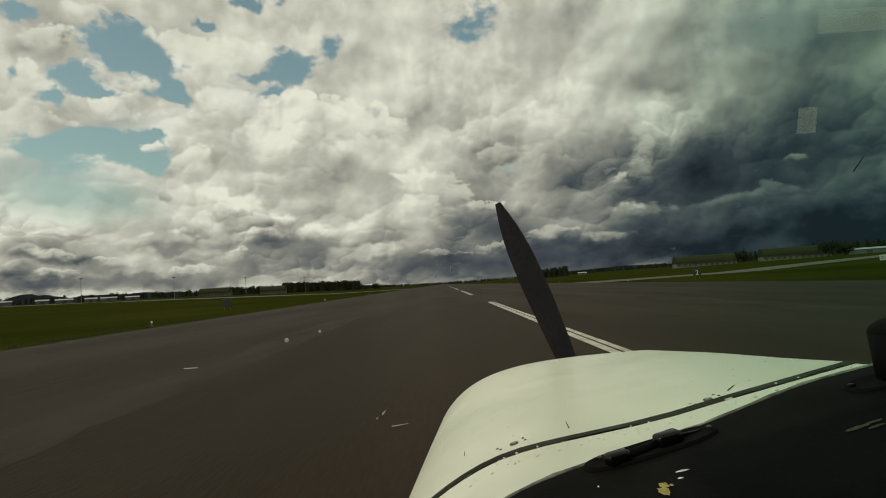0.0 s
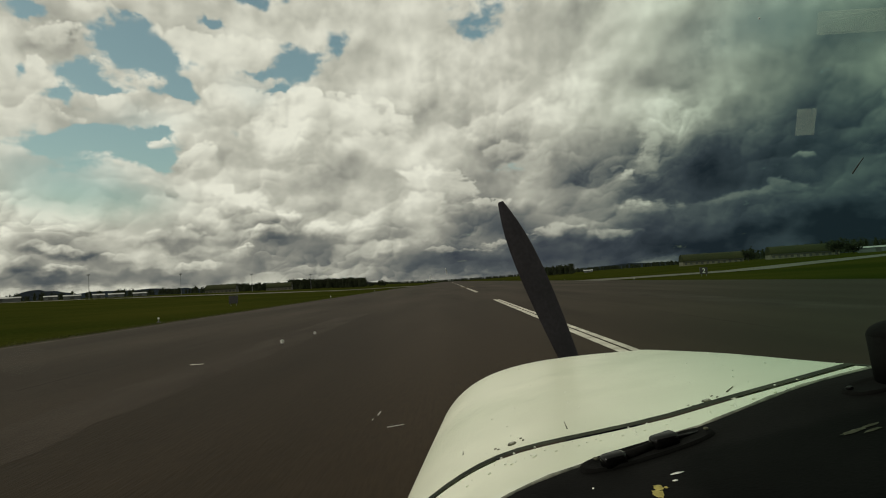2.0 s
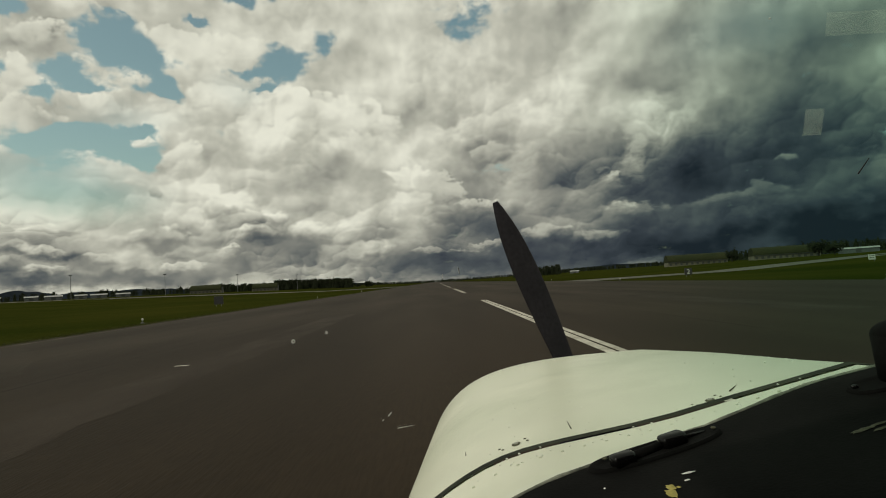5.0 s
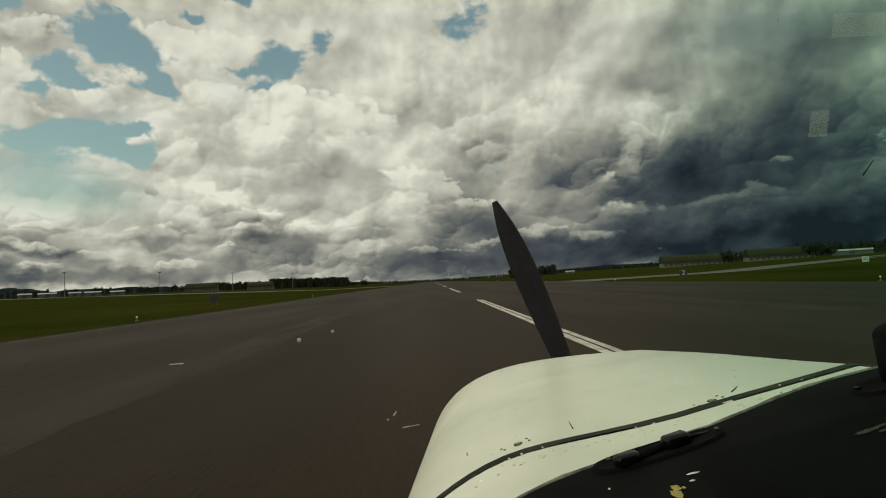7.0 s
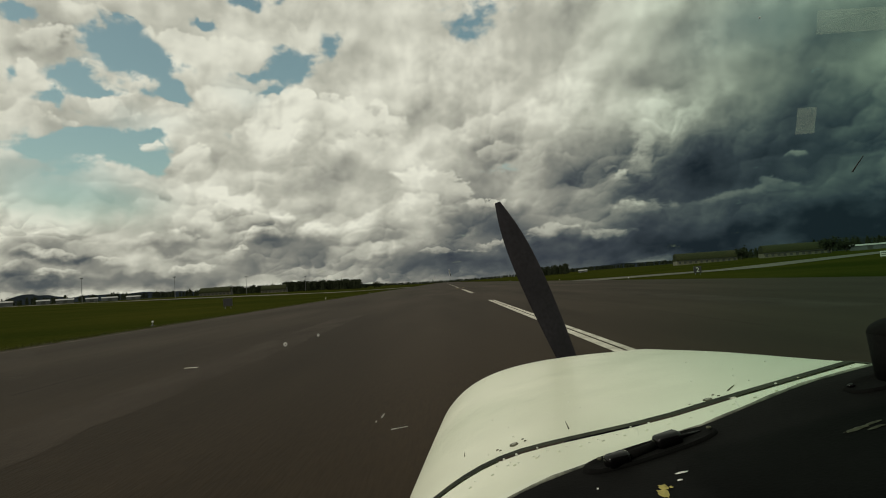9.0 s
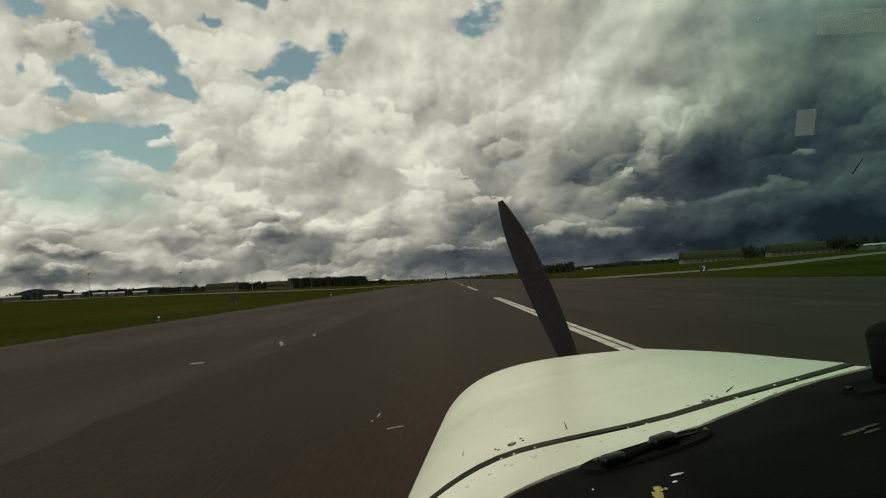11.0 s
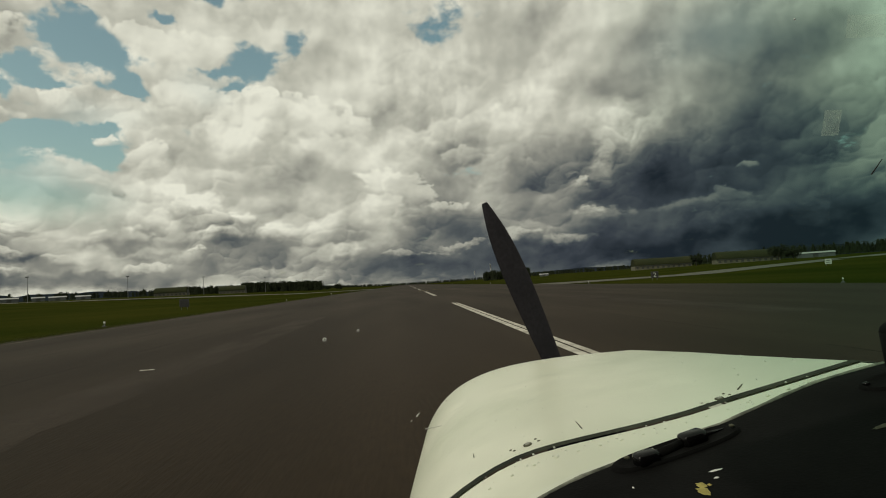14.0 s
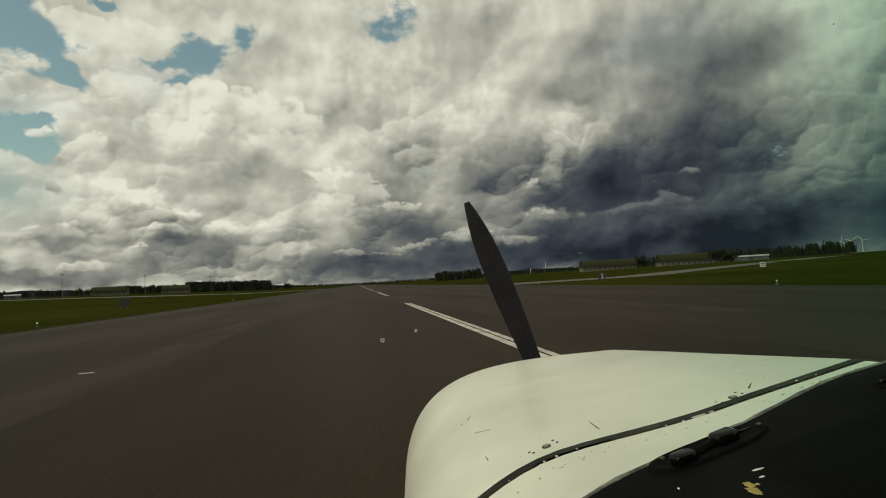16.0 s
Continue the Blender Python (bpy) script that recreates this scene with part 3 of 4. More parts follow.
def tree(azimuth, dist, h, spread, seed):
    rng = random.Random(seed)
    x, y, z = polar(azimuth, dist)
    t = empty("tree", (x, y, z))
    bm = rod(bmesh.new(), (0, 0, -0.2), (0, 0, h * 0.55), h * 0.04, h * 0.02, 8)
    for k in range(5):
        a = k * 1.26 + rng.random()
        rod(bm, (0, 0, h * (0.25 + 0.05 * k)), (math.cos(a) * spread * 0.6, math.sin(a) * spread * 0.6, h * rng.uniform(0.5, 0.8)), h * 0.016, h * 0.006, 5)
    part("trunk", bm, BARK, t)
    bm = bmesh.new()
    for k in range(9):
        a = k * 0.7
        crown(bm, (math.cos(a) * spread * 0.5, math.sin(a) * spread * 0.5, h * rng.uniform(0.3, 0.72)), spread * 0.55, h * 0.26, rng, 60)
    part("crown", bm, LEAVES, t)
    return tagged(t, "dark leafy round-crowned tree on the airfield grass", "tree", group="field trees")


woods("dark dense belt of distant pine trees", -15.4, -8.2, 640, 690, 10, 12.5, 230, 1)
woods("dark lower belt of distant trees", -22, -15, 650, 720, 7, 10, 170, 7)
woods("low dark scrub and far trees", -38, -21, 700, 900, 6, 10, 110, 2)
woods("far low tree line along the horizon", -8.5, 8, 1500, 1900, 6, 9, 380, 3)
woods("dark copse beyond the runway end", 7.8, 12.2, 640, 680, 9, 13, 75, 4)
woods("far low tree line along the horizon", 11, 24, 1000, 1250, 6, 9, 240, 5)
woods("dark trees behind the shelters", 27, 44, 560, 700, 8, 13, 140, 6)
tree(-6.6, 600, 7.5, 5, 21)
tree(-7.6, 600, 5, 4, 22)
tree(27.4, 420, 8.5, 4.5, 23)
tree(33.9, 400, 10, 6.5, 24)
tree(35.0, 410, 8, 5.5, 25)

# rolling hills far behind
for name_az, w, h, dist in ((-31, 13, 50, 2800), (-28.3, 3.0, 36, 2000), (-19, 15, 40, 3600), (-38, 6, 72, 3200), (20, 16, 46, 3600), (38, 14, 95, 3600)):
    bm = grid(40, 6, lambda i, j: (dist * math.sin(radians(name_az + (i / 20 - 1) * w)), (dist + 60 * j) * math.cos(radians(name_az + (i / 20 - 1) * w)),
                                   -2 + h * math.sin(j / 6 * 1.571) * (0.5 + 0.5 * math.cos((i / 20 - 1) * 3.1416)) * (1 + 0.2 * noise.noise((i * 0.3, w, 0)))))
    tagged(part("distant_hill", bm, HILL, smooth_faces=True), "dark blue-grey hill on the horizon", "hill", group="hills", kind="structure")


ridge = grid(90, 5, lambda i, j: ((3000 + 80 * j) * math.sin(radians(-52 + 0.55 * i)), (3000 + 80 * j) * math.cos(radians(-52 + 0.55 * i)),
                                  -2 + 66 * math.sin(j / 5 * 1.571) * (0.8 + 0.35 * noise.noise((i * 0.11, 1.7, 0)) + 0.08 * noise.noise((i * 0.5, 4, 0))) * min(1.0, i / 8, (90 - i) / 22)))
tagged(part("distant_hill", ridge, HILL, smooth_faces=True), "long low dark ridge on the horizon", "hill", group="hills", kind="structure")


def light_mast(azimuth, dist, h):
    x, y, z = polar(azimuth, dist)
    m = empty("light_mast", (x, y, z))
    part("pole", rod(bmesh.new(), (0, 0, -0.2), (0, 0, h), 0.22, 0.12, 10), MAST, m)
    part("crossarm", boxed(-1.2, 1.2, -0.12, 0.12, h - 0.1, h + 0.15), MAST, m)
    for k in range(4):
        part("floodlight", boxed(-1.15 + 0.65 * k, -0.75 + 0.65 * k, -0.35, 0.2, h - 0.55, h - 0.1, bevel=0.04), GREY_WALL, m)
    return tagged(m, "tall grey apron floodlight mast", "mast", group="apron masts")


for a_, d_, h_ in ((-32.0, 480, 17), (-24.9, 520, 17), (-18.8, 560, 16), (-13.4, 600, 15)):
    light_mast(a_, d_, h_)


def wind_turbine(azimuth, dist, h, turn):
    x, y, z = polar(azimuth, dist)
    w = empty("wind_turbine", (x, y, z), -azimuth)
    part("tower", rod(bmesh.new(), (0, 0, -0.5), (0, 0, h), h * 0.032, h * 0.018, 12), SIGN_WHITE, w)
    part("nacelle", boxed(-h * 0.03, h * 0.03, -h * 0.06, h * 0.08, h - h * 0.03, h + h * 0.03, bevel=h * 0.008), SIGN_WHITE, w)
    for k in range(3):
        a = radians(turn + 120 * k)
        bm = rod(bmesh.new(), (0, -h * 0.07, h), (math.sin(a) * h * 0.5, -h * 0.07, h + math.cos(a) * h * 0.5), h * 0.022, h * 0.006, 8)
        part("blade", bm, SIGN_WHITE, w)
    return tagged(w, "white three-blade wind turbine on the far fields", "wind turbine", group="wind turbines")


for a_, t_ in ((43.2, 10), (43.9, 50), (44.6, 85)):
    wind_turbine(a_, 1700, 34, t_)


def shed(azimuth, dist, length, h, turn):
    x, y, z = polar(azimuth, dist)
    s = empty("low_shed", (x, y, z), turn)
    w = 9.0
    part("wall", boxed(-length / 2, length / 2, 0, w, -0.3, h), GREY_WALL, s)
    bm = bmesh.new()
    pts = [(-length / 2 - 0.3, -0.4, h), (-length / 2 - 0.3, w / 2, h + 1.0), (-length / 2 - 0.3, w + 0.4, h)]
    a = [bm.verts.new(p) for p in pts]
    b = [bm.verts.new((-p[0], p[1], p[2])) for p in pts]
    for f in ((a[0], b[0], b[1], a[1]), (a[1], b[1], b[2], a[2]), (a[2], b[2], b[0], a[0]), (a[0], a[1], a[2]), (b[0], b[2], b[1])):
        bm.faces.new(f)
    part("roof", bm, WHITE_ROOF, s, "pale sheet-metal roof")
    part("door", boxed(-1.4, 1.4, -0.08, 0.0, 0, h * 0.8), DARK_DOOR, s)
    return tagged(s, "long low grey shed with a pale metal roof", "shed", group="sheds")


for a_, d_, l_ in ((-38.0, 470, 22), (-34.7, 500, 8), (-33.2, 505, 11), (-31.3, 520, 8), (-30.0, 520, 11), (-28.2, 530, 10)):
    shed(a_, d_, l_, 2.4, -a_)
shed(36.6, 420, 20, 2.4, -36)
shed(13.6, 620, 9, 2.0, -13)


def arched_shelter(azimuth, dist, length, span, h, turn, roof):
    """A vaulted aircraft shelter: long sides with a pale foot wall and openings, the vault above, closed ends."""
    x, y, z = polar(azimuth, dist)
    s = empty("aircraft_shelter", (x, y, z), turn)
    foot = h * 0.30
    n = 18

    def vault(i, j):
        a = math.pi * j / n
        return (-length / 2 + length * i / 12, span / 2 - math.cos(a) * span / 2, foot + math.sin(a) ** 0.8 * (h - foot))
    bm = grid(12, n, vault)
    for i in (0, 12):
        bm.faces.new([bm.verts.new(vault(i, j)) for j in range(n + 1)])
    part("vault_roof", bm, roof, s, "turf-green vaulted roof")
    part("foot_wall", boxed(-length / 2, length / 2, 0, span, -0.5, foot), PALE_WALL, s, "pale rendered foot wall")
    bays = int(length / 3.2)
    for k in range(bays):
        xx = -length / 2 + (k + 0.5) * length / bays
        part("opening", boxed(xx - 0.75, xx + 0.75, -0.1, 0.02, 0.35, foot * 0.8), DARK_DOOR, s)
    part("eave", boxed(-length / 2 - 0.2, length / 2 + 0.2, -0.5, 0.02, foot, foot + 0.35), DARK_DOOR, s)
    part("end_door", boxed(length / 2, length / 2 + 0.15, span * 0.25, span * 0.75, -0.3, h * 0.66), DARK_DOOR, s)
    return tagged(s, "arched aircraft shelter with green vaulted roof and pale foot wall", "hangar", group="aircraft shelters")


arched_shelter(24.6, 430, 38, 20, 7.6, -14, TURF_ROOF)
arched_shelter(31.6, 410, 36, 20, 7.6, -20, TURF_ROOF)
arched_shelter(-21.6, 560, 26, 20, 7.5, 12, TURF_ROOF)
arched_shelter(-16.4, 600, 24, 20, 7.5, 10, TURF_ROOF)


def marker_board(x, y, digit, turn):
    """A distance marker: black board on two legs, with a number where one can be read."""
    s = empty("marker_board", (x, y, rise(x, y)), turn)
    for k in (-0.38, 0.38):
        part("leg", boxed(k - 0.03, k + 0.03, -0.03, 0.03, -0.1, 0.4), MAST, s)
    part("board", boxed(-0.62, 0.62, -0.10, 0.10, 0.35, 1.5, bevel=0.03), SIGN_BLACK, s)
    if digit:
        cu = bpy.data.curves.new("number", "FONT")
        cu.body, cu.size, cu.align_x, cu.extrude = digit, 1.15, "CENTER", 0.008
        tmp = bpy.data.objects.new("number", cu)
        me = bpy.data.meshes.new_from_object(tmp)
        bpy.data.objects.remove(tmp)
        me.materials.append(SIGN_WHITE)
        ob = new("number", me)
        ob.parent, ob.matrix_basis = s, pose(0, -0.115, 0.53, 90, 0, 0)
    return s


tagged(marker_board(-31.4, 84, "", 12), "black distance marker board on legs in the grass", "sign")
tagged(marker_board(44.0, 100, "2", -18), "black marker board with a white figure 2 in the grass", "sign")


def white_board(x, y, turn):
    """A small white board with two dark bars."""
    s = empty("white_board", (x, y, rise(x, y)), turn)
    for k in (-0.4, 0.4):
        part("leg", boxed(k - 0.03, k + 0.03, -0.03, 0.03, -0.3, 0.6), MAST, s)
    part("board", boxed(-0.6, 0.6, -0.05, 0.05, 0.5, 1.6, bevel=0.02), SIGN_WHITE, s)
    for k in (0.8, 1.2):
        part("bar", boxed(-0.42, 0.42, -0.062, -0.05, k, k + 0.16), SIGN_BLACK, s)
    return tagged(s, "small white marker board on legs in the grass", "sign")


white_board(91, 119, -37)


def edge_light(x, y):
    s = empty("edge_light", (x, y, 0.02))
    part("base", rod(bmesh.new(), (0, 0, 0), (0, 0, 0.10), 0.14, 0.10, 12), SIGN_BLACK, s)
    part("stem", rod(bmesh.new(), (0, 0, 0.08), (0, 0, 0.26), 0.035, 0.03, 8), MAST, s)
    part("lens", ball(bmesh.new(), (0, 0, 0.31), 0.07, 0.07, 0.075), LAMP_GLASS, s, "clear glass dome")
    return tagged(s, "small elevated runway edge light with glass dome", "light", group="runway edge lights")


for k in range(7):
    edge_light(LEFT - 1.3, 41 + 60 * k)
    edge_light(RIGHT + 1.3, 41 + 60 * k)

# ---- the aircraft: cowling, propeller, windscreen and glareshield ----
plane = empty("light_aircraft", (0, 0, 0))
tagged(plane, "cream-painted light aircraft nose with rain drops, on the runway", "aircraft")
XC, SEAM, FRONT = 0.60, 0.879, 1.82


def section(s):
    """Half width, height, centre height, roundness and roof slope from the firewall (0) to the front (1)."""
    mixed = lambda a, b: a + (b - a) * s
    return mixed(0.752, 0.662), mixed(0.443, 0.50), mixed(-0.60, -0.745), mixed(4.0, 4.0), mixed(0.15, 0.02)


def sag(x, s):
    """How far the top is dished near the firewall and falls away towards the far front corner."""
    return (1 - s) * (0.018 * math.exp(-((x - 0.30) / 0.18) ** 2) - 0.005 * math.exp(-((x - 0.06) / 0.08) ** 2)) + 0.075 * s * max(0.0, x - 0.58)


def skin(s, ang, grow=0.0, y=None):
    """A point of the skin; ang 0 at the crest, positive to the left, pi at the belly."""
    a, b, zc, n, slope = section(s)
    c, k = math.cos(ang), math.sin(ang)
    dx = math.copysign(abs(k) ** (2 / n), k) * (a + grow)
    dz = math.copysign(abs(c) ** (2 / n), c) * (b + grow)
    if dz > 0:
        dz -= slope * min(abs(dx), 0.7) * (dz / b) ** 0.3 + sag(XC - dx, s) * dz / b
    return Vector((XC - dx, SEAM + s * (FRONT - SEAM) if y is None else y, zc + dz + EYE_Z))


NA = 96


def around(j):
    return -math.pi + 2 * math.pi * j / NA


def cowl_point(i, j):
    if i <= 16:
        return skin(i / 16 * 0.93, around(j))
    k = (i - 16) / 8
    r = 1 - 0.30 * (1 - math.cos(k * 1.571))
    p = skin(0.93 + 0.07 * math.sin(k * 1.571), around(j))
    c = Vector((XC, 0, EYE_Z - 0.70))
    return Vector((c.x + (p.x - c.x) * r, p.y + 0.10 * math.sin(k * 1.571), c.z + (p.z - c.z) * r))


def roof_z(x):
    """Height of the skin behind the joint at x."""
    a, b, zc, n, slope = section(0)
    u = min(abs(x - XC) / a, 0.999)
    z = (1 - u ** n) ** (1 / n) * b
    return zc + z - slope * min(abs(x - XC), 0.7) * (z / b) ** 0.3 - sag(x, 0) * z / b + EYE_Z


def sill_y(x):
    """The windscreen's foot."""
    return min(0.819, 0.830 - 0.125 * (abs(x - XC) / 0.543) ** 1.4)


bm = grid(24, NA, cowl_point)
bmesh.ops.remove_doubles(bm, verts=bm.verts, dist=1e-5)
part("cowling", bm, PAINT, plane, "glossy cream engine cowling", smooth_faces=True)
bm = grid(1, NA, lambda i, j: skin(0, around(j), 0.0012, SEAM - 0.015 + 0.016 * i))
part("cowl_seam", bm, GASKET, plane, "dark weathered gap along the cowling joint", smooth_faces=True)


def strip_point(i, j):
    p = skin(0, around(j))
    foot = max(sill_y(p.x) - 0.015, 0.45)
    p.y = SEAM - 0.020 + (foot - SEAM + 0.020) * i / 4
    return p


bm = grid(4, NA, strip_point)
part("fuselage_skin", bm, PAINT, plane, "cream riveted skin before the windscreen", smooth_faces=True)


def dash_point(i, j):
    x = XC - 0.66 + 1.32 * i / 48
    y = sill_y(x) - 0.62 * (j / 16) ** 1.3
    lip = 0.002 if j else 0.0
    return (x, y, roof_z(x) + lip + 0.004)


part("glareshield", grid(48, 16, dash_point), VINYL, plane, "matt black vinyl glareshield", smooth_faces=True)


def on_dash(x, y, lift=0.0):
    return Vector((x, y, roof_z(x) + 0.006 + lift))


# defroster vent let into the glareshield, with two black ducts
VX, VY = 0.246, 0.731


def oval(cx, cy, rx, ry, turn, lift, n=40, lip=0.0):
    """A flat oval plate that lies on the glareshield."""
    bm = bmesh.new()
    ca, sa = math.cos(turn), math.sin(turn)
    rings = []
    for k, up in ((1.0, 0.0), (0.96, lift + lip), (0.86, lift), (0.0, lift)):
        ring = []
        for q in range(n):
            a = 2 * math.pi * q / n
            u, v = k * rx * math.copysign(abs(math.cos(a)) ** 0.7, math.cos(a)), k * ry * math.copysign(abs(math.sin(a)) ** 0.7, math.sin(a))
            ring.append(bm.verts.new(on_dash(cx + u * ca - v * sa, cy + u * sa + v * ca, up)))
        rings.append(ring)
    for r, q in zip(rings, rings[1:]):
        for i in range(n):
            bm.faces.new((r[i], r[(i + 1) % n], q[(i + 1) % n], q[i]))
    return bm


vent = part("defroster_vent", oval(VX, VY, 0.092, 0.025, 0.216, 0.003, lip=0.002), VINYL, plane, "black oval defroster vent plate", smooth_faces=True)


def duct(x, y, long, deep, tall):
    """A blocky black nozzle with rounded edges that stands on the vent plate."""
    bm = boxed(-long / 2, long / 2, -deep / 2, deep / 2, 0.0, tall, bevel=deep * 0.28)
    at = on_dash(x, y, -0.001)
    lean = math.atan2(on_dash(x + 0.01, y).z - on_dash(x - 0.01, y).z, 0.02)
    bm.transform(Matrix.Translation(at) @ Matrix.Rotation(0.216, 4, "Z") @ Matrix.Rotation(-lean, 4, "Y"))
    return bm


part("duct", duct(0.198, 0.708, 0.031, 0.020, 0.0175), GLOSSY, vent, smooth_faces=True)
part("duct", duct(0.270, 0.735, 0.035, 0.022, 0.0185), GLOSSY, vent, smooth_faces=True)
part("tube", rod(bmesh.new(), on_dash(0.210, 0.716, 0.005), on_dash(0.258, 0.736, 0.005), 0.006, 0.006, 12), VINYL, vent, smooth_faces=True)
part("rod", rod(bmesh.new(), on_dash(0.286, 0.742, 0.006), on_dash(0.318, 0.752, 0.003), 0.0028, 0.0018, 10), GLOSSY, vent, smooth_faces=True)
for k, (u, v) in enumerate(((-0.066, -0.004), (0.080, 0.014))):
    part("screw", ball(bmesh.new(), on_dash(VX + u, VY + v, 0.007), 0.0035, 0.0035, 0.002), GRIME, vent, smooth_faces=True)
second_vent = part("defroster_vent", oval(0.556, 0.738, 0.055, 0.026, 0.02, 0.0025, lip=0.002), VINYL, plane, "black oval defroster vent plate", smooth_faces=True)
part("screw", ball(bmesh.new(), on_dash(0.512, 0.745, 0.004), 0.005, 0.004, 0.003), GLOSSY, second_vent, smooth_faces=True)

# worn paint flakes and scuffs on the glareshield
rng = random.Random(8)


def flake(x, y, rx, ry, mat, label):
    bm = bmesh.new()
    n = 17
    c = bm.verts.new(on_dash(x, y, 0.0022))
    ring = []
    for k in range(n):
        a, r = 2 * math.pi * k / n, rng.uniform(0.75, 1.12)
        ring.append(bm.verts.new(on_dash(x + math.cos(a) * rx * r, y + math.sin(a) * ry * r, 0.0008)))
    for k in range(n):
        bm.faces.new((c, ring[k], ring[(k + 1) % n]))
    part("flake", bm, mat, plane, label)


flake(0.214, 0.607, 0.0060, 0.012, FLAKE, "crumbling yellow flake")
flake(0.219, 0.622, 0.0050, 0.008, FLAKE, "crumbling yellow flake")
flake(0.226, 0.618, 0.0022, 0.003, FLAKE, "crumbling yellow flake")
flake(0.2495, 0.648, 0.0075, 0.0028, CHIP, "pale scuff")
flake(0.2405, 0.630, 0.0035, 0.0018, CHIP, "pale scuff")
flake(0.158, 0.655, 0.0014, 0.0024, CHIP, "pale scuff")
flake(0.436, 0.632, 0.014, 0.004, GRIME, "dull scuff")
flake(0.456, 0.634, 0.011, 0.003, GRIME, "dull scuff")
flake(0.450, 0.622, 0.010, 0.003, GRIME, "dull scuff")


def on_skin(x, y, lift=0.0):
    s = max(0.0, (y - SEAM) / (FRONT - SEAM))
    a, b, zc, n, slope = section(s)
    u = min(abs(x - XC) / a, 0.999)
    z = (1 - u ** n) ** (1 / n) * b
    return Vector((x, y, zc + z - slope * min(abs(x - XC), 0.7) * (z / b) ** 0.3 - sag(x, s) * z / b + EYE_Z + lift))


def stud(x, y, rx, ry, rz, mat, name, label="", n=2):
    bm = ball(bmesh.new(), (0, 0, 0), rx, ry, rz, n)
    ob = part(name, bm, mat, plane, label, smooth_faces=True)
    here, dx, dy = on_skin(x, y), on_skin(x + 0.01, y), on_skin(x, y + 0.01)
    up = (dx - here).cross(dy - here).normalized()
    ob.matrix_basis = Matrix.Translation(here) @ up.to_track_quat("Z", "Y").to_matrix().to_4x4()
    return ob


for x, y in ((0.095, 0.917), (0.391, 0.890)):
    stud(x, y, 0.0095, 0.0075, 0.0020, GRIME, "fastener", "dark-rimmed quarter-turn fastener")
    stud(x, y, 0.0070, 0.0052, 0.0026, STEEL, "fastener_head")
    for u, v in ((-0.026, 0.004), (0.016, 0.016), (0.018, 0.002), (-0.022, -0.006)):
        stud(x + u, y + v, 0.0026, 0.0024, 0.0012, GRIME, "rivet")
for k in range(19):
    x = 0.02 + 0.032 * k
    stud(x, SEAM - 0.040 - 0.022 * ((0.6 - x) / 0.6) ** 2, 0.0026, 0.0026, 0.0016, PAINT, "rivet")
for x0, y0, x1, y1, w in ((0.184, 0.925, 0.189, 0.975, 0.0011), (0.018, 0.985, 0.019, 1.01, 0.0010), (0.43, 0.905, 0.45, 0.925, 0.0012)):
    part("scratch", rod(bmesh.new(), on_skin(x0, y0, 0.0002), on_skin(x1, y1, 0.0002), w, w * 0.4, 6), GRIME, plane)
stud(-0.080, 0.925, 0.013, 0.010, 0.010, PAINT, "side_latch", "pale rounded latch on the cowling side")
# rain drops over the paint
rng = random.Random(3)
bm = bmesh.new()
for k in range(240):
    if k < 70:
        x, y = 0.02 + 0.5 * rng.random() ** 1.5, FRONT - abs(rng.gauss(0, 0.04)) - 0.06
    elif k < 120:
        x, y = rng.uniform(0.02, 0.60), SEAM - rng.uniform(0.012, 0.06)
    else:
        x, y = rng.uniform(0.0, 0.9), rng.uniform(SEAM + 0.02, FRONT - 0.1)
    r = rng.uniform(0.0018, 0.0036) if k < 70 else rng.uniform(0.0010, 0.0024)
    bmesh.ops.create_icosphere(bm, subdivisions=1, radius=1, matrix=Matrix.Translation(on_skin(x, y, 0.0)) @ Matrix.Diagonal((r, r * 1.3, r * 0.7, 1)))
drops = part("rain_drops", bm, DROP, plane, "small clear rain drops on the paint", smooth_faces=True)
drops["kind"] = "stuff"

# three-blade propeller at rest
HUB = Vector((0.52, FRONT + 0.19, EYE_Z - 0.60))
prop = part("propeller", ball(bmesh.new(), (0, 0, 0), 0.14, 0.20, 0.14, 3), BLADE, plane, "three-blade black propeller", smooth_faces=True)
prop.location = HUB


def blade_point(i, j):
    r = 0.10 + 0.82 * i / 20
    chord = 0.075 * (0.65 + 0.9 * math.sin(min(1.0, i / 20 * 0.9 + 0.12) * 2.6)) * (1 - (i / 20.6) ** 9)
    twist = radians(52 - 34 * i / 20)
    a = 2 * math.pi * j / 12
    u, v = math.cos(a) * chord / 2, math.sin(a) * 0.011
    return (u * math.cos(twist) - v * math.sin(twist) - 0.012 * (i / 20) ** 2, u * math.sin(twist) + v * math.cos(twist), r)


for k in range(3):
    blade = part("blade", grid(20, 12, blade_point), BLADE, prop, smooth_faces=True)
    blade.matrix_basis = pose(0, 0, 0, 0, -19 + 120 * k, 0)


# windscreen, its marks, and the unseen cabin round the camera
def screen_y(x, z):
    """The windscreen leans back from its foot; z from the eye."""
    return sill_y(x) - 0.35 * (z + 0.2)


def screen_point(i, j):
    x = -0.62 + 2.4 * i / 60
    foot = roof_z(x) - EYE_Z + 0.004 if abs(x - XC) < 0.6 else -0.30 - 0.9 * (abs(x - XC) - 0.6)
    z = foot + (0.46 - foot) * j / 20
    return (x, max(screen_y(x, z), 0.12), z + EYE_Z)


screen = part("windscreen", grid(60, 20, screen_point), GLASS, plane, "clear curved windscreen with chips and drops", smooth_faces=True)
screen.visible_shadow = False


def on_screen(x, z, near=0.002):
    return Vector((x, screen_y(x, z) - near, z + EYE_Z))


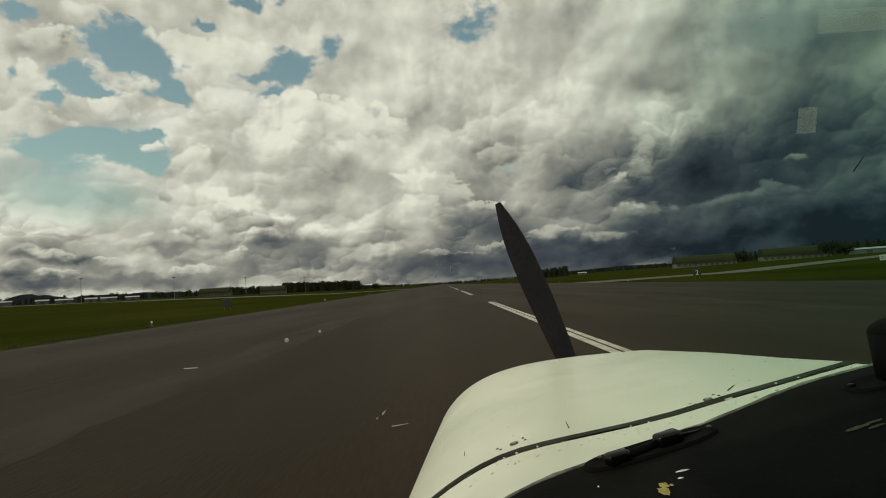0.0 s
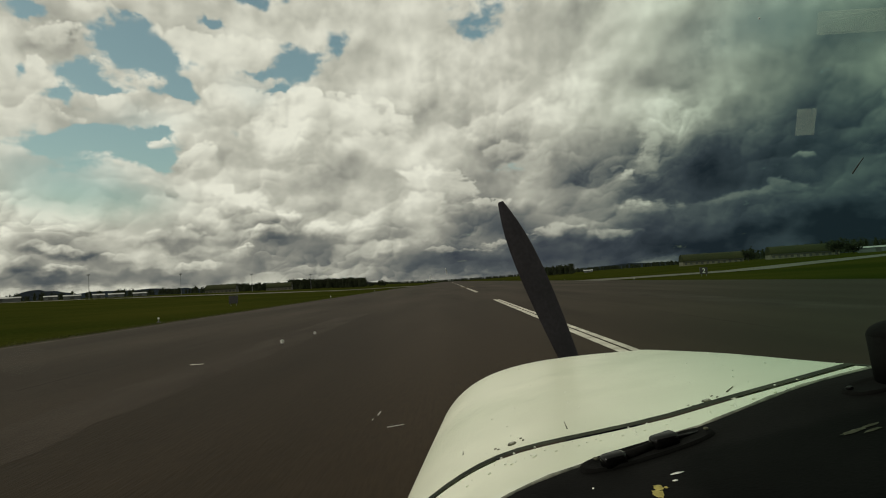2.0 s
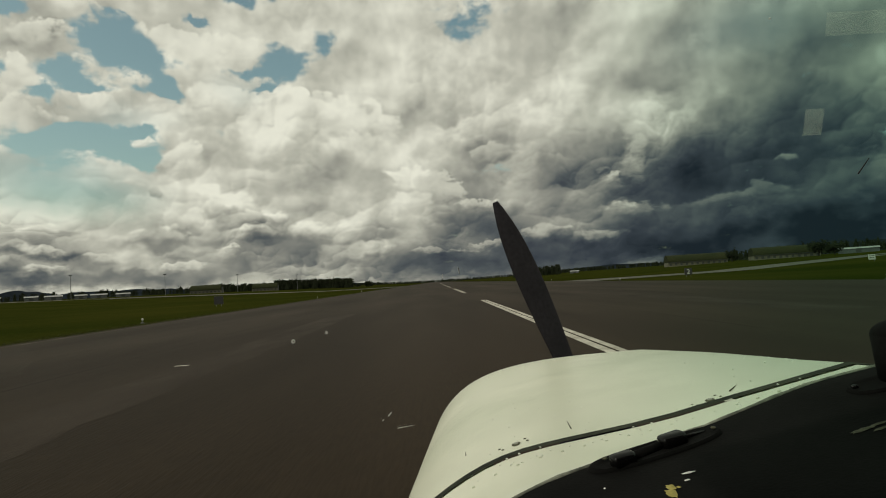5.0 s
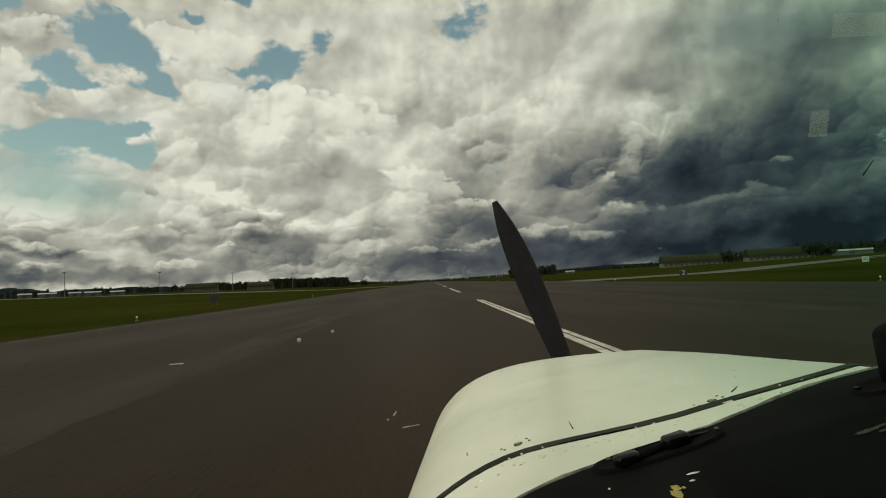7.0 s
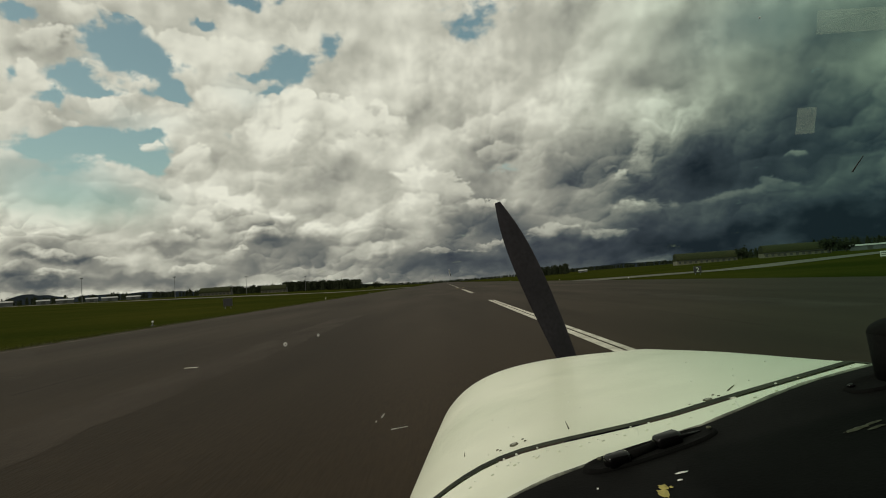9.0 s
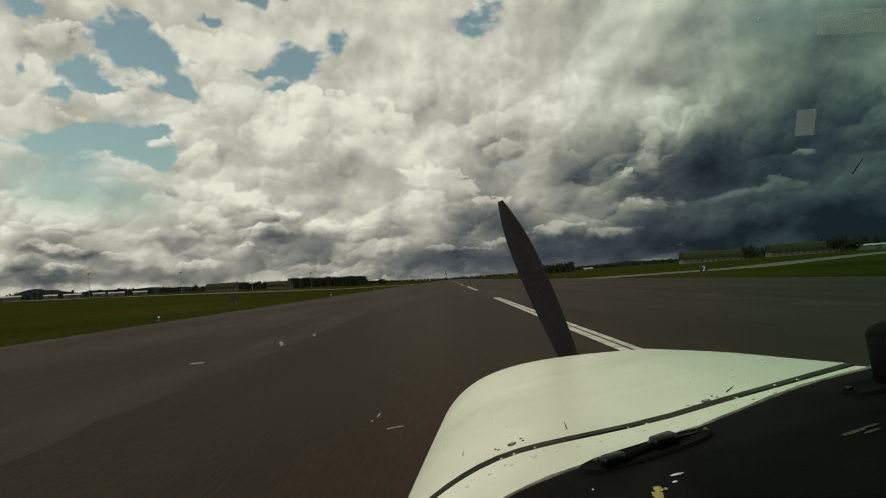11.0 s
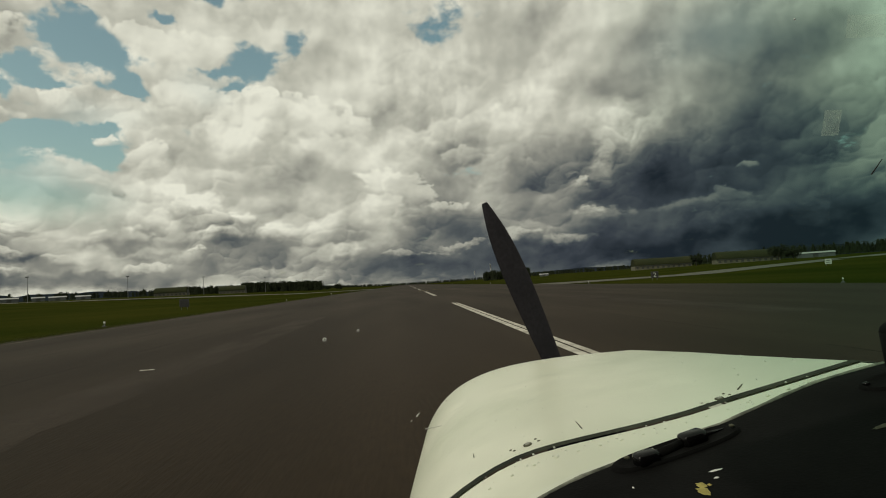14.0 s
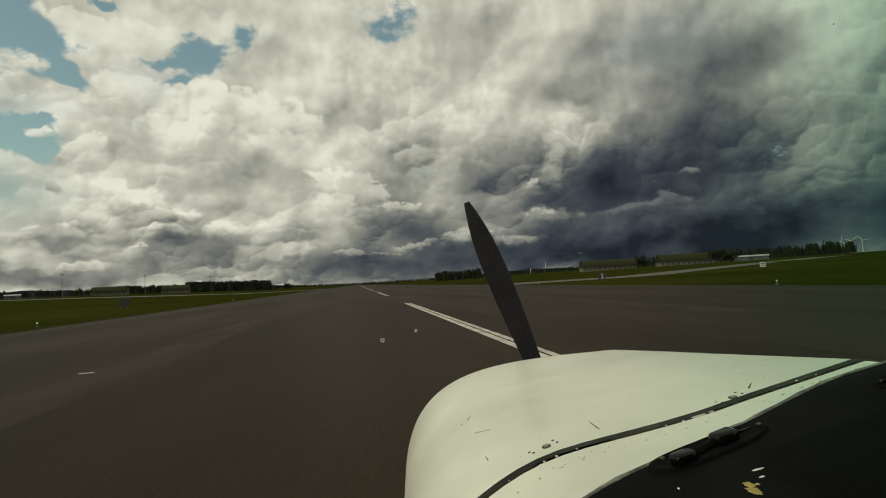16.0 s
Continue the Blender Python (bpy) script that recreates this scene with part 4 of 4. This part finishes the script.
def chip(x, z, r, ring):
    bm = bmesh.new()
    c = on_screen(x, z)
    for k in range(14 if ring else 1):
        a = 6.283 * k / 14
        ball(bm, c + Vector((math.cos(a) * r * 0.7, 0, math.sin(a) * r * 0.7)) * (1 if ring else 0), r * 0.42 if ring else r, 0.0006, r * 0.42 if ring else r, 1)
    part("chip", bm, CHIP, screen, smooth_faces=True)


def streak(x0, z0, x1, z1, w, mat):
    part("streak", rod(bmesh.new(), on_screen(x0, z0), on_screen(x1, z1), w, w * 0.5, 6), mat, screen)


chip(-0.1580, -0.0490, 0.0019, True)
chip(-0.1270, -0.0430, 0.0013, True)
chip(0.3729, 0.271, 0.0012, False)
streak(-0.0748, -0.1405, -0.0712, -0.1365, 0.0007, CHIP)
streak(-0.0812, -0.1448, -0.0800, -0.1436, 0.0006, CHIP)
streak(-0.066, -0.1560, -0.048, -0.1552, 0.0005, CHIP)
streak(0.0101, 0.0085, 0.0090, 0.0150, 0.0007, CHIP)
streak(-0.0077, 0.0045, -0.0077, 0.0085, 0.0005, CHIP)
streak(0.518, 0.104, 0.529, 0.122, 0.0010, SIGN_BLACK)


def reflected_sheet(x0, z0, x1, z1, lean):
    p = [on_screen(x0, z0), on_screen(x1, z0 + lean), on_screen(x1 - lean * 0.3, z1 + lean), on_screen(x0 - lean * 0.3, z1)]
    bm = bmesh.new()
    bm.faces.new([bm.verts.new(q) for q in p])
    part("reflection_patch", bm, REFLECTED, screen, "faint translucent patch imitating paper reflected in the glass").visible_shadow = False


# two pale patches put on the pane as painted reflections
reflected_sheet(0.4340, 0.1495, 0.4600, 0.1785, 0.0010)
reflected_sheet(0.4480, 0.2560, 0.5600, 0.2800, 0.0040)
# round black compass housing beside the screen's foot
bm = bmesh.new()
rod(bm, (0, 0, -0.045), (0, 0, 0.025), 0.040, 0.046, 28)
ball(bm, (0, 0, 0.025), 0.046, 0.046, 0.022, 3)
compass = part("compass_housing", bm, VINYL, plane, "round black compass housing", smooth_faces=True)
compass.location = (0.587, 0.735, EYE_Z - 0.126)



def seal_point(i, j):
    x = XC - 0.64 + 1.28 * i / 48
    a = 2 * math.pi * j / 8
    r = 0.0046 + 0.0022 * noise.noise((x * 40, 2, 0)) + 0.001 * noise.noise((x * 140, 5, 0))
    return (x, sill_y(x) + 0.001 + r * math.cos(a), roof_z(x) + 0.002 + r * math.sin(a))


bm = grid(48, 8, seal_point)
part("windscreen_seal", bm, SEALANT, plane, "grey weathered sealant along the windscreen foot", smooth_faces=True)
# unseen cabin round the camera shades the glareshield: dark lining inside, cream skin outside
LX, RX = -0.42, 1.62
part("unseen_roof_lining", boxed(LX, RX, -1.1, 0.30, EYE_Z + 0.46, EYE_Z + 0.48), VINYL, plane)
part("unseen_cabin_roof", boxed(LX - 0.02, RX + 0.02, -1.14, 0.32, EYE_Z + 0.484, EYE_Z + 0.53, bevel=0.02), PAINT, plane)
part("unseen_rear_lining", boxed(LX, RX, -1.12, -1.1, EYE_Z - 0.9, EYE_Z + 0.455), VINYL, plane)
part("unseen_rear_skin", boxed(LX - 0.02, RX + 0.02, -1.16, -1.124, EYE_Z - 0.95, EYE_Z + 0.48), PAINT, plane)
for side, x in ((-1, LX), (1, RX)):
    part("unseen_side_lining", boxed(min(x, x + side * 0.015), max(x, x + side * 0.015), -1.1, 0.10, EYE_Z - 0.9, EYE_Z + 0.455), VINYL, plane)
    part("unseen_side_skin", boxed(min(x + side * 0.018, x + side * 0.04), max(x + side * 0.018, x + side * 0.04), -1.12, 0.10, EYE_Z - 0.95, EYE_Z + 0.48), PAINT, plane)
part("cabin_floor", boxed(LX, RX, -1.1, 0.18, EYE_Z - 0.95, EYE_Z - 0.904), VINYL, plane)


def landing_wheel(x, y, r):
    """A wheel on its leg under the aircraft."""
    bm = bmesh.new()
    rod(bm, (x - 0.07, y, r + 0.045), (x + 0.07, y, r + 0.045), r, r, 28)
    bmesh.ops.bevel(bm, geom=[e for e in bm.edges if len(e.link_faces) == 2 and any(len(f.verts) > 8 for f in e.link_faces)], offset=0.035, segments=3, affect="EDGES")
    wheel = part("wheel", bm, VINYL, plane, "black rubber tyre", smooth_faces=True)
    part("rim", rod(bmesh.new(), (x - 0.075, y, r + 0.045), (x + 0.075, y, r + 0.045), r * 0.5, r * 0.5, 20), STEEL, wheel)
    part("gear_leg", rod(bmesh.new(), (x, y, r + 0.045), (x, y, EYE_Z - 0.88), 0.035, 0.045, 14), STEEL, plane, smooth_faces=True)


landing_wheel(XC, 1.35, 0.17)
landing_wheel(XC - 0.9, -0.55, 0.19)
landing_wheel(XC + 0.9, -0.55, 0.19)
